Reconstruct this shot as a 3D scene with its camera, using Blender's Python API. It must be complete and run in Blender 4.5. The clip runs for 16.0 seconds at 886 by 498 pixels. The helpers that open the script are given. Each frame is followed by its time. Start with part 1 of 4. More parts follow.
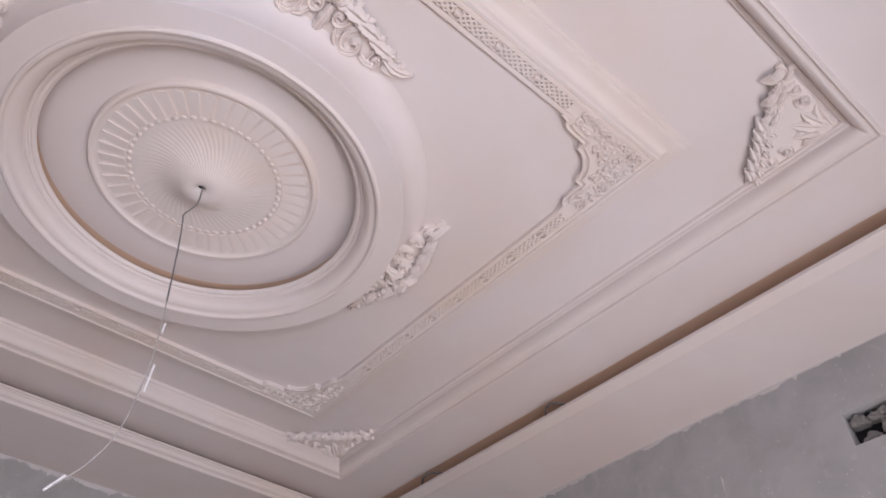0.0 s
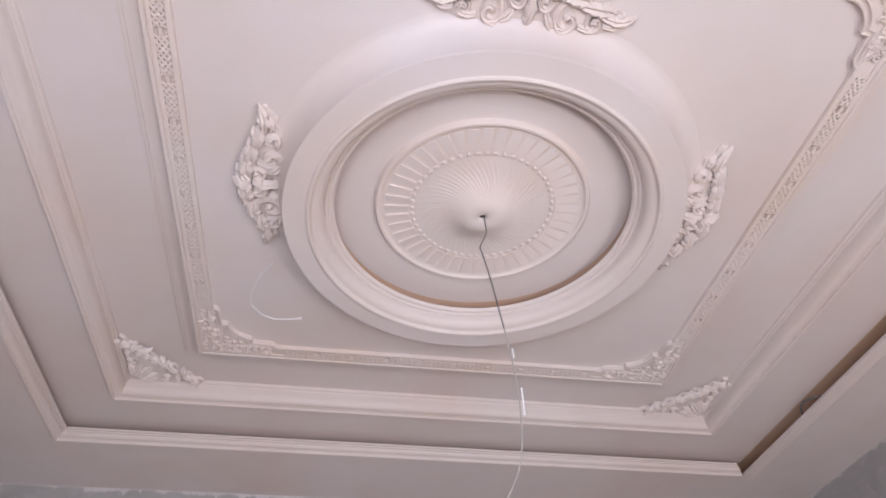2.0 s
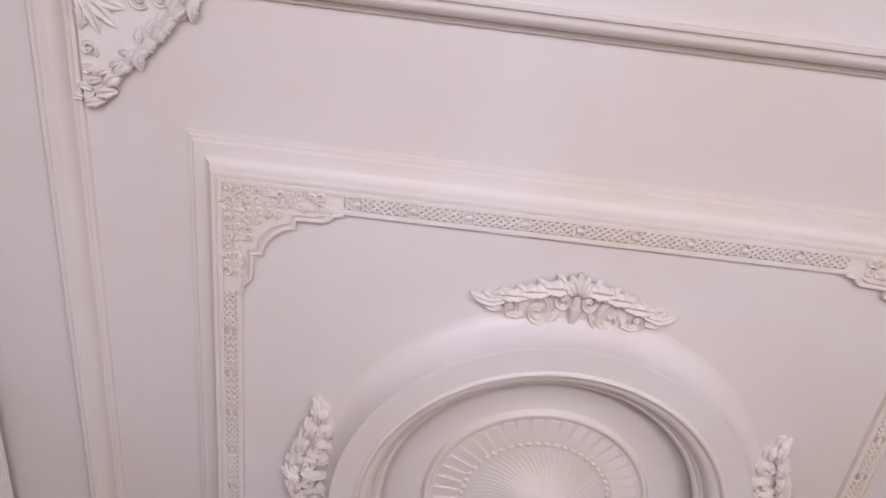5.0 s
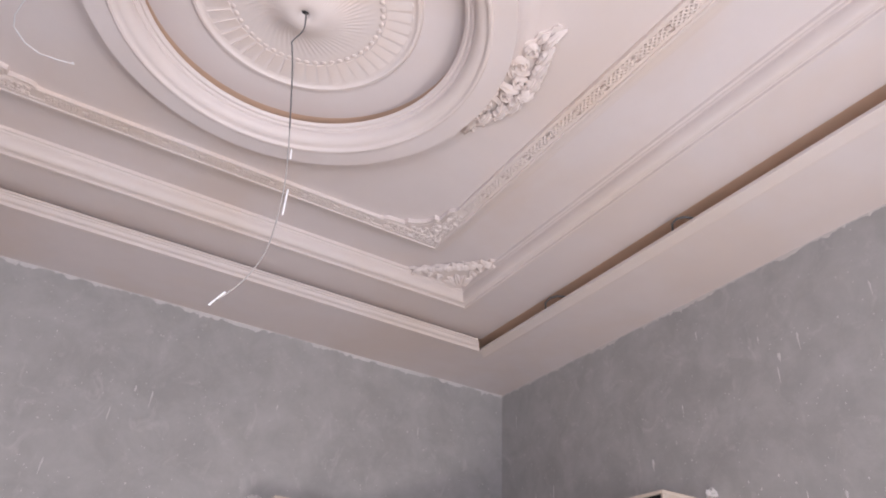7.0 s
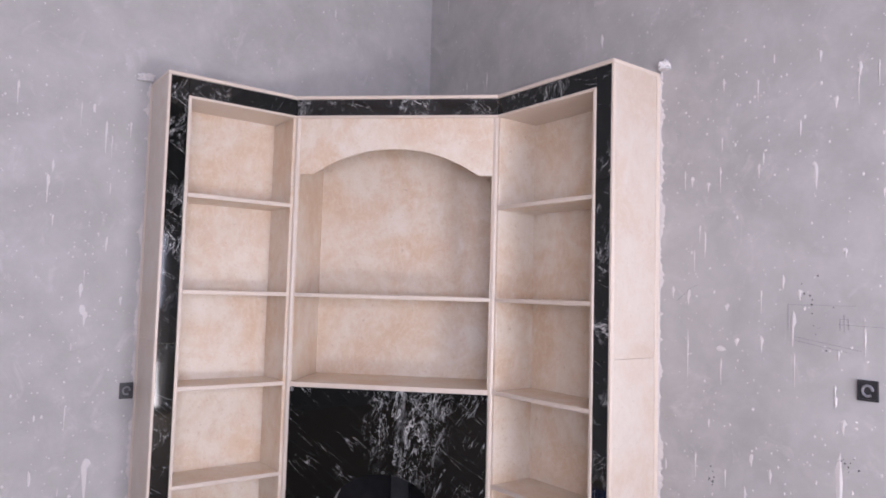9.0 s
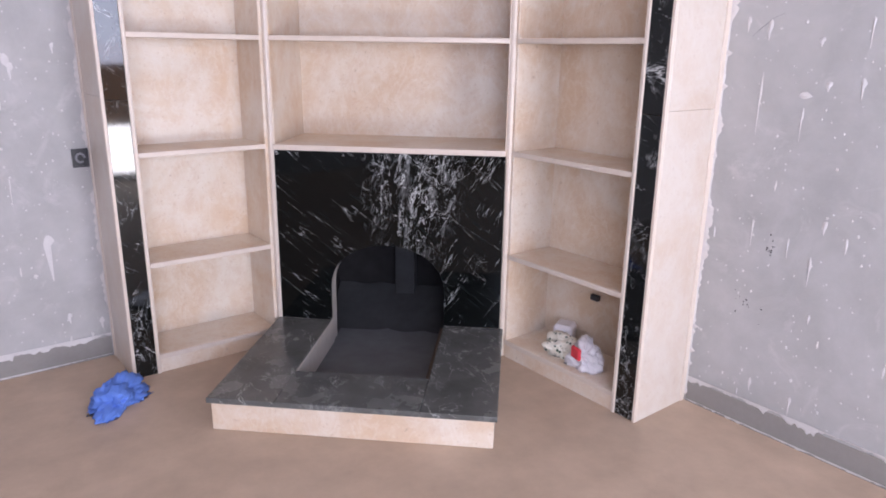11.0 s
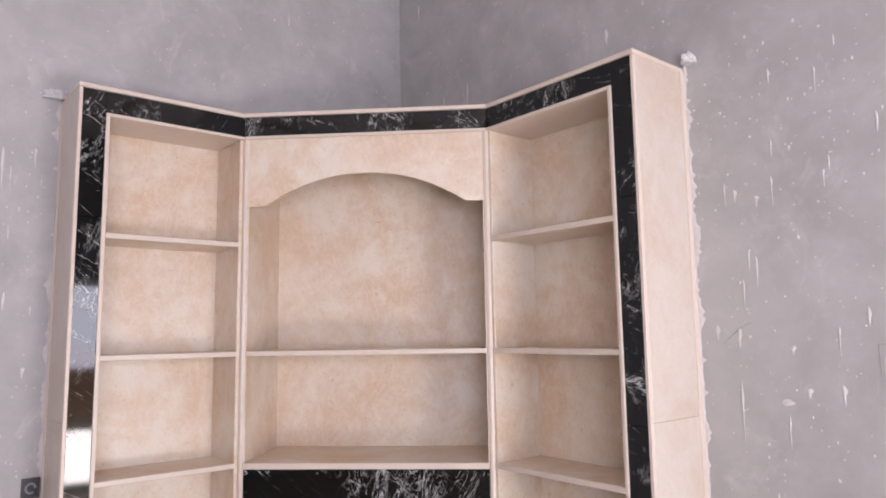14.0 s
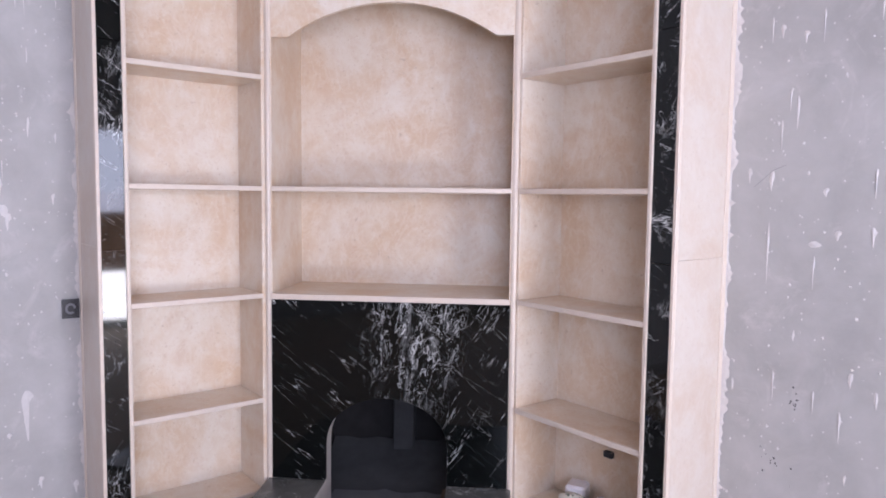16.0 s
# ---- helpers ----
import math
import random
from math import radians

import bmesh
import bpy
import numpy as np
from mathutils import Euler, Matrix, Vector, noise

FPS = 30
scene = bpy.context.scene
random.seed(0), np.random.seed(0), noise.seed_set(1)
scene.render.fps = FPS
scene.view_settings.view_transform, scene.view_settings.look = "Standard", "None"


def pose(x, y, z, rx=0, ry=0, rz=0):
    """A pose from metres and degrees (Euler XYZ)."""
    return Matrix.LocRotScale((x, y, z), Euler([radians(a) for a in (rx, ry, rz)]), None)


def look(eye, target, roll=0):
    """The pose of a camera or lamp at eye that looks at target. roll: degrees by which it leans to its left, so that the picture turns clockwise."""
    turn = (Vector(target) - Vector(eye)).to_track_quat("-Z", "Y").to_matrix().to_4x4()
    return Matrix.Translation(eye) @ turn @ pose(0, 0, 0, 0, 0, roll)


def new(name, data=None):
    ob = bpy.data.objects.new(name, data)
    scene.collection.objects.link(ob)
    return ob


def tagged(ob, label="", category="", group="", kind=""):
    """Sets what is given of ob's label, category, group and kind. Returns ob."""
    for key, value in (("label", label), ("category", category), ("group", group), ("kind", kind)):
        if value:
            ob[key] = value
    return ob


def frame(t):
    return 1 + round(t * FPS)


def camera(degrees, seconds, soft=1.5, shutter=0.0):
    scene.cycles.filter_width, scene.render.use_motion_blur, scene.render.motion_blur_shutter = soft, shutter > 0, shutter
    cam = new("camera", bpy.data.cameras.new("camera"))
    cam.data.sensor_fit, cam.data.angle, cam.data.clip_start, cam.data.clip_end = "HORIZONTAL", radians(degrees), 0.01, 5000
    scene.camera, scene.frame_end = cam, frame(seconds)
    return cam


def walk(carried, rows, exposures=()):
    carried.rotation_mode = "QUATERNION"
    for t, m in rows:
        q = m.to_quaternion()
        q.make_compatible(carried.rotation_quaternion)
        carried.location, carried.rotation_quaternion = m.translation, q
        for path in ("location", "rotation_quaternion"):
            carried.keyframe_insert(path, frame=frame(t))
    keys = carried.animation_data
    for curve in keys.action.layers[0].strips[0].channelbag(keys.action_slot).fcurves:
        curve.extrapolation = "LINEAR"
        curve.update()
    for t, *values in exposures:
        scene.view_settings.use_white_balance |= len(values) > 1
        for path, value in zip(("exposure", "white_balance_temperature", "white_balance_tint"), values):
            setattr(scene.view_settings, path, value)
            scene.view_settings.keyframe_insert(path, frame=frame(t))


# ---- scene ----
cam = camera(65.5, 16.0, soft=1.8)
PATH = [
    (0, (-3.111, -4.611, 1.707), (-2.237, -3.519, 3.136), 1.8),
    (0.5, (-3.156, -4.571, 1.698), (-2.393, -3.298, 3.038), -1.7),
    (1, (-3.189, -4.558, 1.701), (-2.594, -3.2, 3.043), -2.6),
    (1.5, (-3.237, -4.561, 1.728), (-2.864, -3.141, 3.086), -1.8),
    (2, (-3.272, -4.556, 1.743), (-3.022, -3.13, 3.123), -1.7),
    (2.5, (-3.277, -4.564, 1.746), (-3.046, -3.155, 3.148), -1.8),
    (3, (-3.279, -4.583, 1.737), (-3.041, -3.303, 3.255), -0.7),
    (3.5, (-3.262, -4.683, 1.737), (-3.076, -3.829, 3.536), 0.1),
    (3.7, (-3.263, -4.749, 1.75), (-3.089, -4.092, 3.63), -2.2),
    (5.8, (-3.347, -4.547, 1.758), (-3.259, -3.112, 3.148), 9.1),
    (6, (-3.321, -4.514, 1.741), (-3.025, -3.071, 3.094), 6.2),
    (6.5, (-3.247, -4.451, 1.686), (-2.6, -3.012, 2.916), 4.0),
    (7, (-3.099, -4.433, 1.649), (-2.285, -2.966, 2.738), 3.5),
    (7.5, (-3.012, -4.399, 1.561), (-2.015, -2.884, 2.403), 2.1),
    (8, (-2.866, -4.287, 1.538), (-1.854, -2.654, 2.093), 3.3),
    (8.5, (-2.839, -4.058, 1.524), (-1.735, -2.422, 1.843), 3.3),
    (9, (-2.768, -3.881, 1.505), (-1.567, -2.287, 1.634), 1.6),
    (9.5, (-2.603, -3.697, 1.463), (-1.417, -2.087, 1.42), 0.2),
    (9.7, (-2.618, -3.634, 1.433), (-1.42, -2.041, 1.27), 1.0),
    (11.8, (-2.451, -3.25, 1.379), (-1.228, -1.702, 1.05), 0.6),
    (12, (-2.371, -3.289, 1.389), (-1.2, -1.689, 1.128), 0.4),
    (12.5, (-2.437, -3.269, 1.515), (-1.239, -1.668, 1.53), 0.4),
    (13, (-2.432, -3.3, 1.571), (-1.232, -1.713, 1.777), 0.5),
    (13.5, (-2.453, -3.306, 1.572), (-1.234, -1.746, 1.853), 0.2),
    (14, (-2.438, -3.314, 1.555), (-1.167, -1.789, 1.798), -0.9),
    (14.5, (-2.414, -3.344, 1.559), (-0.979, -1.958, 1.709), -1.5),
    (15, (-2.47, -3.306, 1.555), (-1.178, -1.781, 1.63), -0.6),
    (15.5, (-2.496, -3.272, 1.485), (-1.225, -1.729, 1.437), -0.1),
    (16, (-2.464, -3.263, 1.448), (-1.218, -1.706, 1.298), 0.7),
]
# the camera tips further up, and later further down, between the stretches
GAPS = [
    (4.3, (-3.27, -4.78, 1.77), (-3.10, -4.38, 3.72), -1.5),
    (5.1, (-3.33, -4.66, 1.77), (-3.29, -3.72, 3.53), 4.0),
    (10.7, (-2.50, -3.44, 1.445), (-1.33, -1.93, 0.865), 0.8),
]
walk(cam, [(t, look(eye, target, roll)) for t, eye, target, roll in sorted(PATH + GAPS)],
     [(0, 0.48, 6320, 13), (1, 0.70, 6350, 12), (2.5, 0.70, 6350, 12), (3.5, 0.36, 6320, 12), (6, 0.64, 6400, 12), (7, 0.88, 6400, 12), (8, 1.32, 6350, 15),
      (8.5, 1.36, 6250, 15), (9, 1.35, 5950, 15), (9.5, 1.38, 5750, 14), (12, 1.58, 5950, 15), (12.5, 1.33, 6500, 13), (13.5, 1.30, 6400, 13), (14, 1.36, 6300, 14), (14.5, 1.30, 5950, 13), (15, 1.32, 5950, 12), (16, 1.48, 5700, 15)])

# ---------------------------------------------------------------- plan, metres
RX, RY = 5.52, 5.49          # room: x from -RX to 0, y from -RY to 0; the shelves stand in the corner at 0, 0
SOFFIT, RING2, UPPER, FIELD = 3.738, 3.832, 3.922, 3.858
# the stepped ceiling's rectangles: middle and half sizes
ROOM = (-2.76, -2.745, 2.78, 2.765)
LIP = (-2.76, -2.742, 2.131, 2.118)
COVE = (-2.758, -2.740, 1.757, 1.745)
FRAME = (-2.7595, -2.669, 1.2515, 1.204)

# ---------------------------------------------------------------- world and light
world = bpy.data.worlds.new("world")
scene.world = world
world.use_nodes = True
wn = world.node_tree.nodes
sky = wn.new("ShaderNodeTexSky")
sky.sky_type, sky.sun_disc = "NISHITA", False
sky.sun_elevation, sky.sun_rotation = radians(52), radians(200)
wn["Background"].inputs[1].default_value = 0.12
world.node_tree.links.new(sky.outputs[0], wn["Background"].inputs[0])

sun = new("sun", bpy.data.lights.new("sun", "SUN"))
sun.data.energy, sun.data.angle, sun.data.color = 5.0, radians(0.6), (1, 0.95, 0.88)
sun.matrix_world = look((0, 0, 0), (-0.25, -0.55, -0.95))


def area(name, place, target, w, h, power, colour):
    ob = new(name, bpy.data.lights.new(name, "AREA"))
    ob.data.shape, ob.data.size, ob.data.size_y = "RECTANGLE", w, h
    ob.data.energy, ob.data.color = power, colour
    ob.matrix_world = look(place, target)
    return ob


# daylight in the doorway's opening, and fill from an unseen, added window
area("window_daylight", (-3.6, -RY - 0.05, 1.75), (-3.3, 0, 1.7), 2.1, 1.05, 28, (0.955, 0.955, 1.10))
area("window_ground_bounce", (-3.6, -RY - 0.10, 1.09), (-3.5, -3.4, 3.9), 2.1, 0.24, 22, (0.97, 0.96, 1.05))
area("door_sky", (-1.05, -RY - 0.08, 1.68), (-1.5, 0, 1.0), 1.24, 0.88, 12.5, (0.95, 0.95, 1.10))
area("door_ground_bounce", (-1.05, -RY - 0.12, 0.33), (-1.6, -1.2, 3.5), 1.24, 0.60, 26, (1.04, 0.96, 0.91))



# ---------------------------------------------------------------- materials
def material(name, rough=0.6, spec=0.5):
    m = bpy.data.materials.new(name)
    m.use_nodes = True
    b = m.node_tree.nodes["Principled BSDF"]
    b.inputs["Roughness"].default_value = rough
    b.inputs["Specular IOR Level"].default_value = spec
    return m, m.node_tree.nodes, m.node_tree.links, b


def coords(n, l, scale=(1, 1, 1), turn=(0, 0, 0), jump=0.0):
    tc, mp = n.new("ShaderNodeTexCoord"), n.new("ShaderNodeMapping")
    mp.inputs["Scale"].default_value, mp.inputs["Rotation"].default_value = scale, turn
    l.new(tc.outputs["Object"], mp.inputs["Vector"])
    if jump:
        oi, mul = n.new("ShaderNodeObjectInfo"), n.new("ShaderNodeMath")
        mul.operation = "MULTIPLY"
        mul.inputs[1].default_value = jump
        l.new(oi.outputs["Random"], mul.inputs[0])
        l.new(mul.outputs[0], mp.inputs["Location"])
    return mp.outputs[0]


def noise_node(n, l, vec, scale, detail=6, rough=0.6, distortion=0.0):
    t = n.new("ShaderNodeTexNoise")
    t.inputs["Scale"].default_value, t.inputs["Detail"].default_value = scale, detail
    t.inputs["Roughness"].default_value, t.inputs["Distortion"].default_value = rough, distortion
    l.new(vec, t.inputs["Vector"])
    return t.outputs["Fac"]


def ramp(n, l, fac, *stops):
    r = n.new("ShaderNodeValToRGB")
    while len(r.color_ramp.elements) < len(stops):
        r.color_ramp.elements.new(0.5)
    for e, (p, c) in zip(r.color_ramp.elements, stops):
        e.position = p
        e.color = (*c, 1) if len(c) == 3 else c
    l.new(fac, r.inputs[0])
    return r.outputs[0]


def grey(v):
    return (v, v, v)


def mix(n, l, fac, a, b, how="MIX"):
    m = n.new("ShaderNodeMix")
    m.data_type, m.blend_type = "RGBA", how
    for v, i in ((fac, 0), (a, 6), (b, 7)):
        if isinstance(v, (int, float)):
            m.inputs[i].default_value = v
        elif isinstance(v, tuple):
            m.inputs[i].default_value = (*v, 1)
        else:
            l.new(v, m.inputs[i])
    return m.outputs[2]


def math_node(n, l, how, a, b=None):
    m = n.new("ShaderNodeMath")
    m.operation = how
    for i, v in enumerate((a, b)):
        if v is None:
            continue
        if isinstance(v, (int, float)):
            m.inputs[i].default_value = v
        else:
            l.new(v, m.inputs[i])
    return m.outputs[0]


def bump(n, l, b, height, strength, dist):
    k = n.new("ShaderNodeBump")
    k.inputs["Strength"].default_value, k.inputs["Distance"].default_value = strength, dist
    l.new(height, k.inputs["Height"])
    l.new(k.outputs[0], b.inputs["Normal"])


def plaster_paint(name, base, warm, rough=0.5, stain=0.6):
    """Hand-finished gypsum: pale paint, broad warm stains, trowel marks."""
    m, n, l, b = material(name, rough, 0.4)
    v = coords(n, l)
    big, mid, fine = noise_node(n, l, v, 1.1, 4, 0.55, 0.4), noise_node(n, l, v, 5.5, 6), noise_node(n, l, v, 90, 4)
    c = mix(n, l, ramp(n, l, big, (0.40, grey(0)), (0.66, grey(stain))), base, warm)
    c = mix(n, l, ramp(n, l, mid, (0.35, grey(0)), (0.75, grey(0.25))), c, tuple(x * 0.9 for x in base))
    l.new(c, b.inputs["Base Color"])
    l.new(ramp(n, l, mid, (0.3, grey(rough - 0.1)), (0.7, grey(rough + 0.12))), b.inputs["Roughness"])
    bump(n, l, b, math_node(n, l, "ADD", math_node(n, l, "MULTIPLY", mid, 1.0), math_node(n, l, "MULTIPLY", fine, 0.25)), 0.25, 0.006)
    return m


CEILING = plaster_paint("ceiling_gypsum", (0.77, 0.712, 0.705), (0.74, 0.64, 0.58), 0.40, 0.75)
STUCCO = plaster_paint("stucco_relief", (0.80, 0.73, 0.70), (0.78, 0.655, 0.565), 0.55, 0.9)
TRIM = plaster_paint("stucco_trim", (0.785, 0.715, 0.69), (0.75, 0.645, 0.565), 0.42, 0.7)
# brown stands in for the warm shade inside the ceiling's cavities
SHADE_BROWN = plaster_paint("unpainted_gypsum", (0.69, 0.51, 0.38), (0.62, 0.43, 0.29), 0.7, 0.8)


def wall_plaster(name):
    """Bare cement render: grey, blotched, with fine trowel grain and pale specks."""
    m, n, l, b = material(name, 0.75, 0.3)
    v = coords(n, l)
    big, mid, fine = noise_node(n, l, v, 0.9, 5, 0.6, 0.6), noise_node(n, l, v, 4.5, 8, 0.65, 0.3), noise_node(n, l, v, 55, 6, 0.7)
    c = mix(n, l, ramp(n, l, big, (0.35, grey(0)), (0.68, grey(1))), (0.378, 0.373, 0.367), (0.448, 0.443, 0.437))
    c = mix(n, l, ramp(n, l, mid, (0.42, grey(0)), (0.72, grey(0.6))), c, (0.54, 0.532, 0.535))
    c = mix(n, l, ramp(n, l, mid, (0.26, grey(0.35)), (0.42, grey(0))), c, (0.32, 0.31, 0.31))
    smears = noise_node(n, l, coords(n, l, (1.0, 1.0, 0.8)), 6, 8, 0.7, 1.2)
    c = mix(n, l, ramp(n, l, smears, (0.57, grey(0)), (0.72, grey(0.45))), c, (0.62, 0.60, 0.60))
    vor = n.new("ShaderNodeTexVoronoi")
    vor.inputs["Scale"].default_value = 22
    l.new(v, vor.inputs["Vector"])
    l.new(mix(n, l, ramp(n, l, vor.outputs["Distance"], (0.05, grey(0.8)), (0.10, grey(0))), c, (0.70, 0.69, 0.69)), b.inputs["Base Color"])
    bump(n, l, b, math_node(n, l, "ADD", mid, math_node(n, l, "MULTIPLY", fine, 0.3)), 0.3, 0.008)
    return m


WALL = wall_plaster("cement_render")


def spatter(name, colour):
    m, n, l, b = material(name, 0.7, 0.3)
    f = noise_node(n, l, coords(n, l), 40, 5)
    l.new(mix(n, l, f, colour, tuple(c * 0.82 for c in colour)), b.inputs["Base Color"])
    bump(n, l, b, f, 0.4, 0.003)
    return m


SPLASH = spatter("dried_gypsum", (0.70, 0.68, 0.675))
JOINT = spatter("grey_gypsum_joint", (0.67, 0.635, 0.615))
PENCIL = spatter("faint_pencil", (0.27, 0.26, 0.28))
DARKBITS = spatter("dark_smudge", (0.07, 0.065, 0.07))
CHAR = spatter("charred_board", (0.085, 0.062, 0.045))
BARE = spatter("bare_cement", (0.30, 0.285, 0.27))


def cream_marble(name, pale=0.0):
    m, n, l, b = material(name, 0.22, 0.5)
    v = coords(n, l, jump=37.0)
    big, mid, fine = noise_node(n, l, v, 2.6, 5, 0.6, 0.6), noise_node(n, l, v, 12, 8, 0.66, 0.3), noise_node(n, l, v, 85, 4, 0.62)
    c = mix(n, l, ramp(n, l, big, (0.38, grey(0)), (0.62, grey(1))), (0.650, 0.495, 0.345), (0.730, 0.648, 0.545))
    c = mix(n, l, ramp(n, l, mid, (0.30, grey(0.45)), (0.50, grey(0))), c, (0.60, 0.435, 0.31))
    c = mix(n, l, ramp(n, l, mid, (0.52, grey(0)), (0.70, grey(0.5))), c, (0.765, 0.705, 0.63))
    cloudy = noise_node(n, l, coords(n, l, (1.0, 1.0, 0.55), (0.4, 0.3, 0.2), jump=19.0), 9, 7, 0.6, 1.6)
    c = mix(n, l, ramp(n, l, math_node(n, l, "ABSOLUTE", math_node(n, l, "SUBTRACT", cloudy, 0.5)), (0.0, grey(0.28)), (0.04, grey(0))), c, (0.79, 0.73, 0.67))
    c = mix(n, l, ramp(n, l, fine, (0.30, grey(0.5)), (0.40, grey(0))), c, (0.50, 0.375, 0.27))
    c = mix(n, l, ramp(n, l, fine, (0.58, grey(0)), (0.74, grey(0.5))), c, (0.79, 0.72, 0.64))
    pits = ramp(n, l, noise_node(n, l, v, 31, 3, 0.5, 0.5), (0.25, grey(0.55)), (0.31, grey(0)))
    c = mix(n, l, pits, c, (0.45, 0.34, 0.25))
    l.new(mix(n, l, pale, c, (0.52, 0.485, 0.46)), b.inputs["Base Color"])
    b.inputs["Roughness"].default_value = 0.34
    bump(n, l, b, fine, 0.05, 0.001)
    return m


CREAM = cream_marble("cream_marble")
PALE = cream_marble("pale_cream_marble", 0.48)
EDGE, _n, _l, _b = material("cream_marble_edge", 0.35)
_f = noise_node(_n, _l, coords(_n, _l, jump=11.0), 30, 6)
_l.new(mix(_n, _l, _f, (0.71, 0.63, 0.545), (0.62, 0.525, 0.44)), _b.inputs["Base Color"])


def black_marble(name, heart=None, dust=0.0):
    """Polished black marble with broken white veins. heart: where the veins crowd into a fan."""
    m, n, l, b = material(name, 0.05, 0.22 if heart else 0.45)
    jump = 0.0 if heart else 23.0

    def grain(slope, stretch):
        """Coordinates along a slanting grain in the stone's face."""
        flat = n.new("ShaderNodeMapping")
        flat.inputs["Rotation"].default_value = (0, radians(slope), 0)
        l.new(coords(n, l, turn=(0, 0, radians(43.6) if heart else 0.4), jump=jump), flat.inputs["Vector"])
        wide = n.new("ShaderNodeMapping")
        wide.inputs["Scale"].default_value = stretch
        l.new(flat.outputs[0], wide.inputs["Vector"])
        return wide.outputs[0]

    def thin(fac, level, width):
        return ramp(n, l, math_node(n, l, "ABSOLUTE", math_node(n, l, "SUBTRACT", fac, level)), (0.0, grey(1)), (width, grey(0)))

    slant, upright, other = grain(-37, (1.7, 3, 15)), grain(-10, (13, 8, 5.0)), grain(60, (1.7, 3, 15))
    broken, broken2 = noise_node(n, l, grain(-37, (3.5, 3, 7)), 1.3, 4, 0.7), noise_node(n, l, grain(60, (3.5, 3, 7)), 1.3, 4, 0.7)
    streak = math_node(n, l, "MULTIPLY", thin(noise_node(n, l, slant, 1.2, 5, 0.55, 0.8), 0.5, 0.0065), ramp(n, l, broken, (0.51, grey(0)), (0.60, grey(1))))
    cross = math_node(n, l, "MULTIPLY", thin(noise_node(n, l, other, 1.2, 5, 0.55, 0.8), 0.5, 0.0065), ramp(n, l, broken2, (0.51 if heart else 0.57, grey(0)), (0.60 if heart else 0.66, grey(1))))
    if heart:                              # the slab's bedding turns over on one side of the fan
        sep = n.new("ShaderNodeSeparateXYZ")
        l.new(coords(n, l, turn=(0, 0, radians(43.6))), sep.inputs[0])
        turnover = ramp(n, l, math_node(n, l, "ADD", sep.outputs[0], 0.594), (0.66, grey(0)), (0.84, grey(1)))
        cross = math_node(n, l, "MULTIPLY", cross, turnover)
        streak = math_node(n, l, "MULTIPLY", streak, math_node(n, l, "SUBTRACT", 1.0, math_node(n, l, "MULTIPLY", turnover, 0.7)))
    web = math_node(n, l, "MAXIMUM", thin(noise_node(n, l, upright, 1.3, 6, 0.58, 0.9), 0.5, 0.016), thin(noise_node(n, l, upright, 1.8, 6, 0.56, 1.3), 0.46, 0.010))
    web = math_node(n, l, "MULTIPLY", web, ramp(n, l, noise_node(n, l, upright, 1.2, 5, 0.7), (0.44, grey(0.05)), (0.54, grey(1))))
    cloud = ramp(n, l, noise_node(n, l, upright, 0.8, 9, 0.75, 1.0), (0.56, grey(0)), (0.74, grey(0.5)))
    where = noise_node(n, l, coords(n, l, jump=jump), 2.6, 4, 0.6, 0.5)
    if heart:
        g, mp, tc = n.new("ShaderNodeTexGradient"), n.new("ShaderNodeMapping"), n.new("ShaderNodeTexCoord")
        g.gradient_type, mp.vector_type = "SPHERICAL", "TEXTURE"
        mp.inputs["Location"].default_value, mp.inputs["Scale"].default_value = heart, (0.33, 0.33, 0.74)
        l.new(tc.outputs["Object"], mp.inputs["Vector"])
        l.new(mp.outputs[0], g.inputs[0])
        crowd = ramp(n, l, math_node(n, l, "ADD", g.outputs["Fac"], math_node(n, l, "MULTIPLY", where, 0.6)), (0.50, grey(0)), (0.86, grey(1)))
    else:
        crowd = ramp(n, l, where, (0.50, grey(0)), (0.60, grey(1)))
    veins = math_node(n, l, "MAXIMUM", math_node(n, l, "MULTIPLY", math_node(n, l, "MAXIMUM", web, cloud), crowd), math_node(n, l, "MAXIMUM", streak, cross))
    haze = noise_node(n, l, slant, 4, 8)
    c = mix(n, l, ramp(n, l, haze, (0.5, grey(0)), (0.8, grey(1))), (0.0025, 0.003, 0.003), (0.008, 0.011, 0.010))
    c = mix(n, l, math_node(n, l, "MULTIPLY", veins, 0.9), c, (0.68, 0.69, 0.68))
    if dust:
        film = noise_node(n, l, coords(n, l), 6, 7)
        c = mix(n, l, ramp(n, l, film, (0.3, grey(dust * 0.5)), (0.7, grey(dust))), c, (0.225, 0.23, 0.22))
        l.new(ramp(n, l, film, (0.3, grey(0.10)), (0.7, grey(0.35))), b.inputs["Roughness"])
    l.new(c, b.inputs["Base Color"])
    return m


BLACK = black_marble("black_marble")
HEARTH = black_marble("dusty_black_marble", dust=0.65)


def plain(name, colour, rough=0.6, metal=0.0, vary=0.15, scale=25):
    m, n, l, b = material(name, rough)
    f = noise_node(n, l, coords(n, l, jump=5.0), scale, 6)
    l.new(mix(n, l, f, tuple(c * (1 - vary) for c in colour), tuple(min(1, c * (1 + vary)) for c in colour)), b.inputs["Base Color"])
    b.inputs["Metallic"].default_value = metal
    bump(n, l, b, f, 0.2, 0.002)
    return m


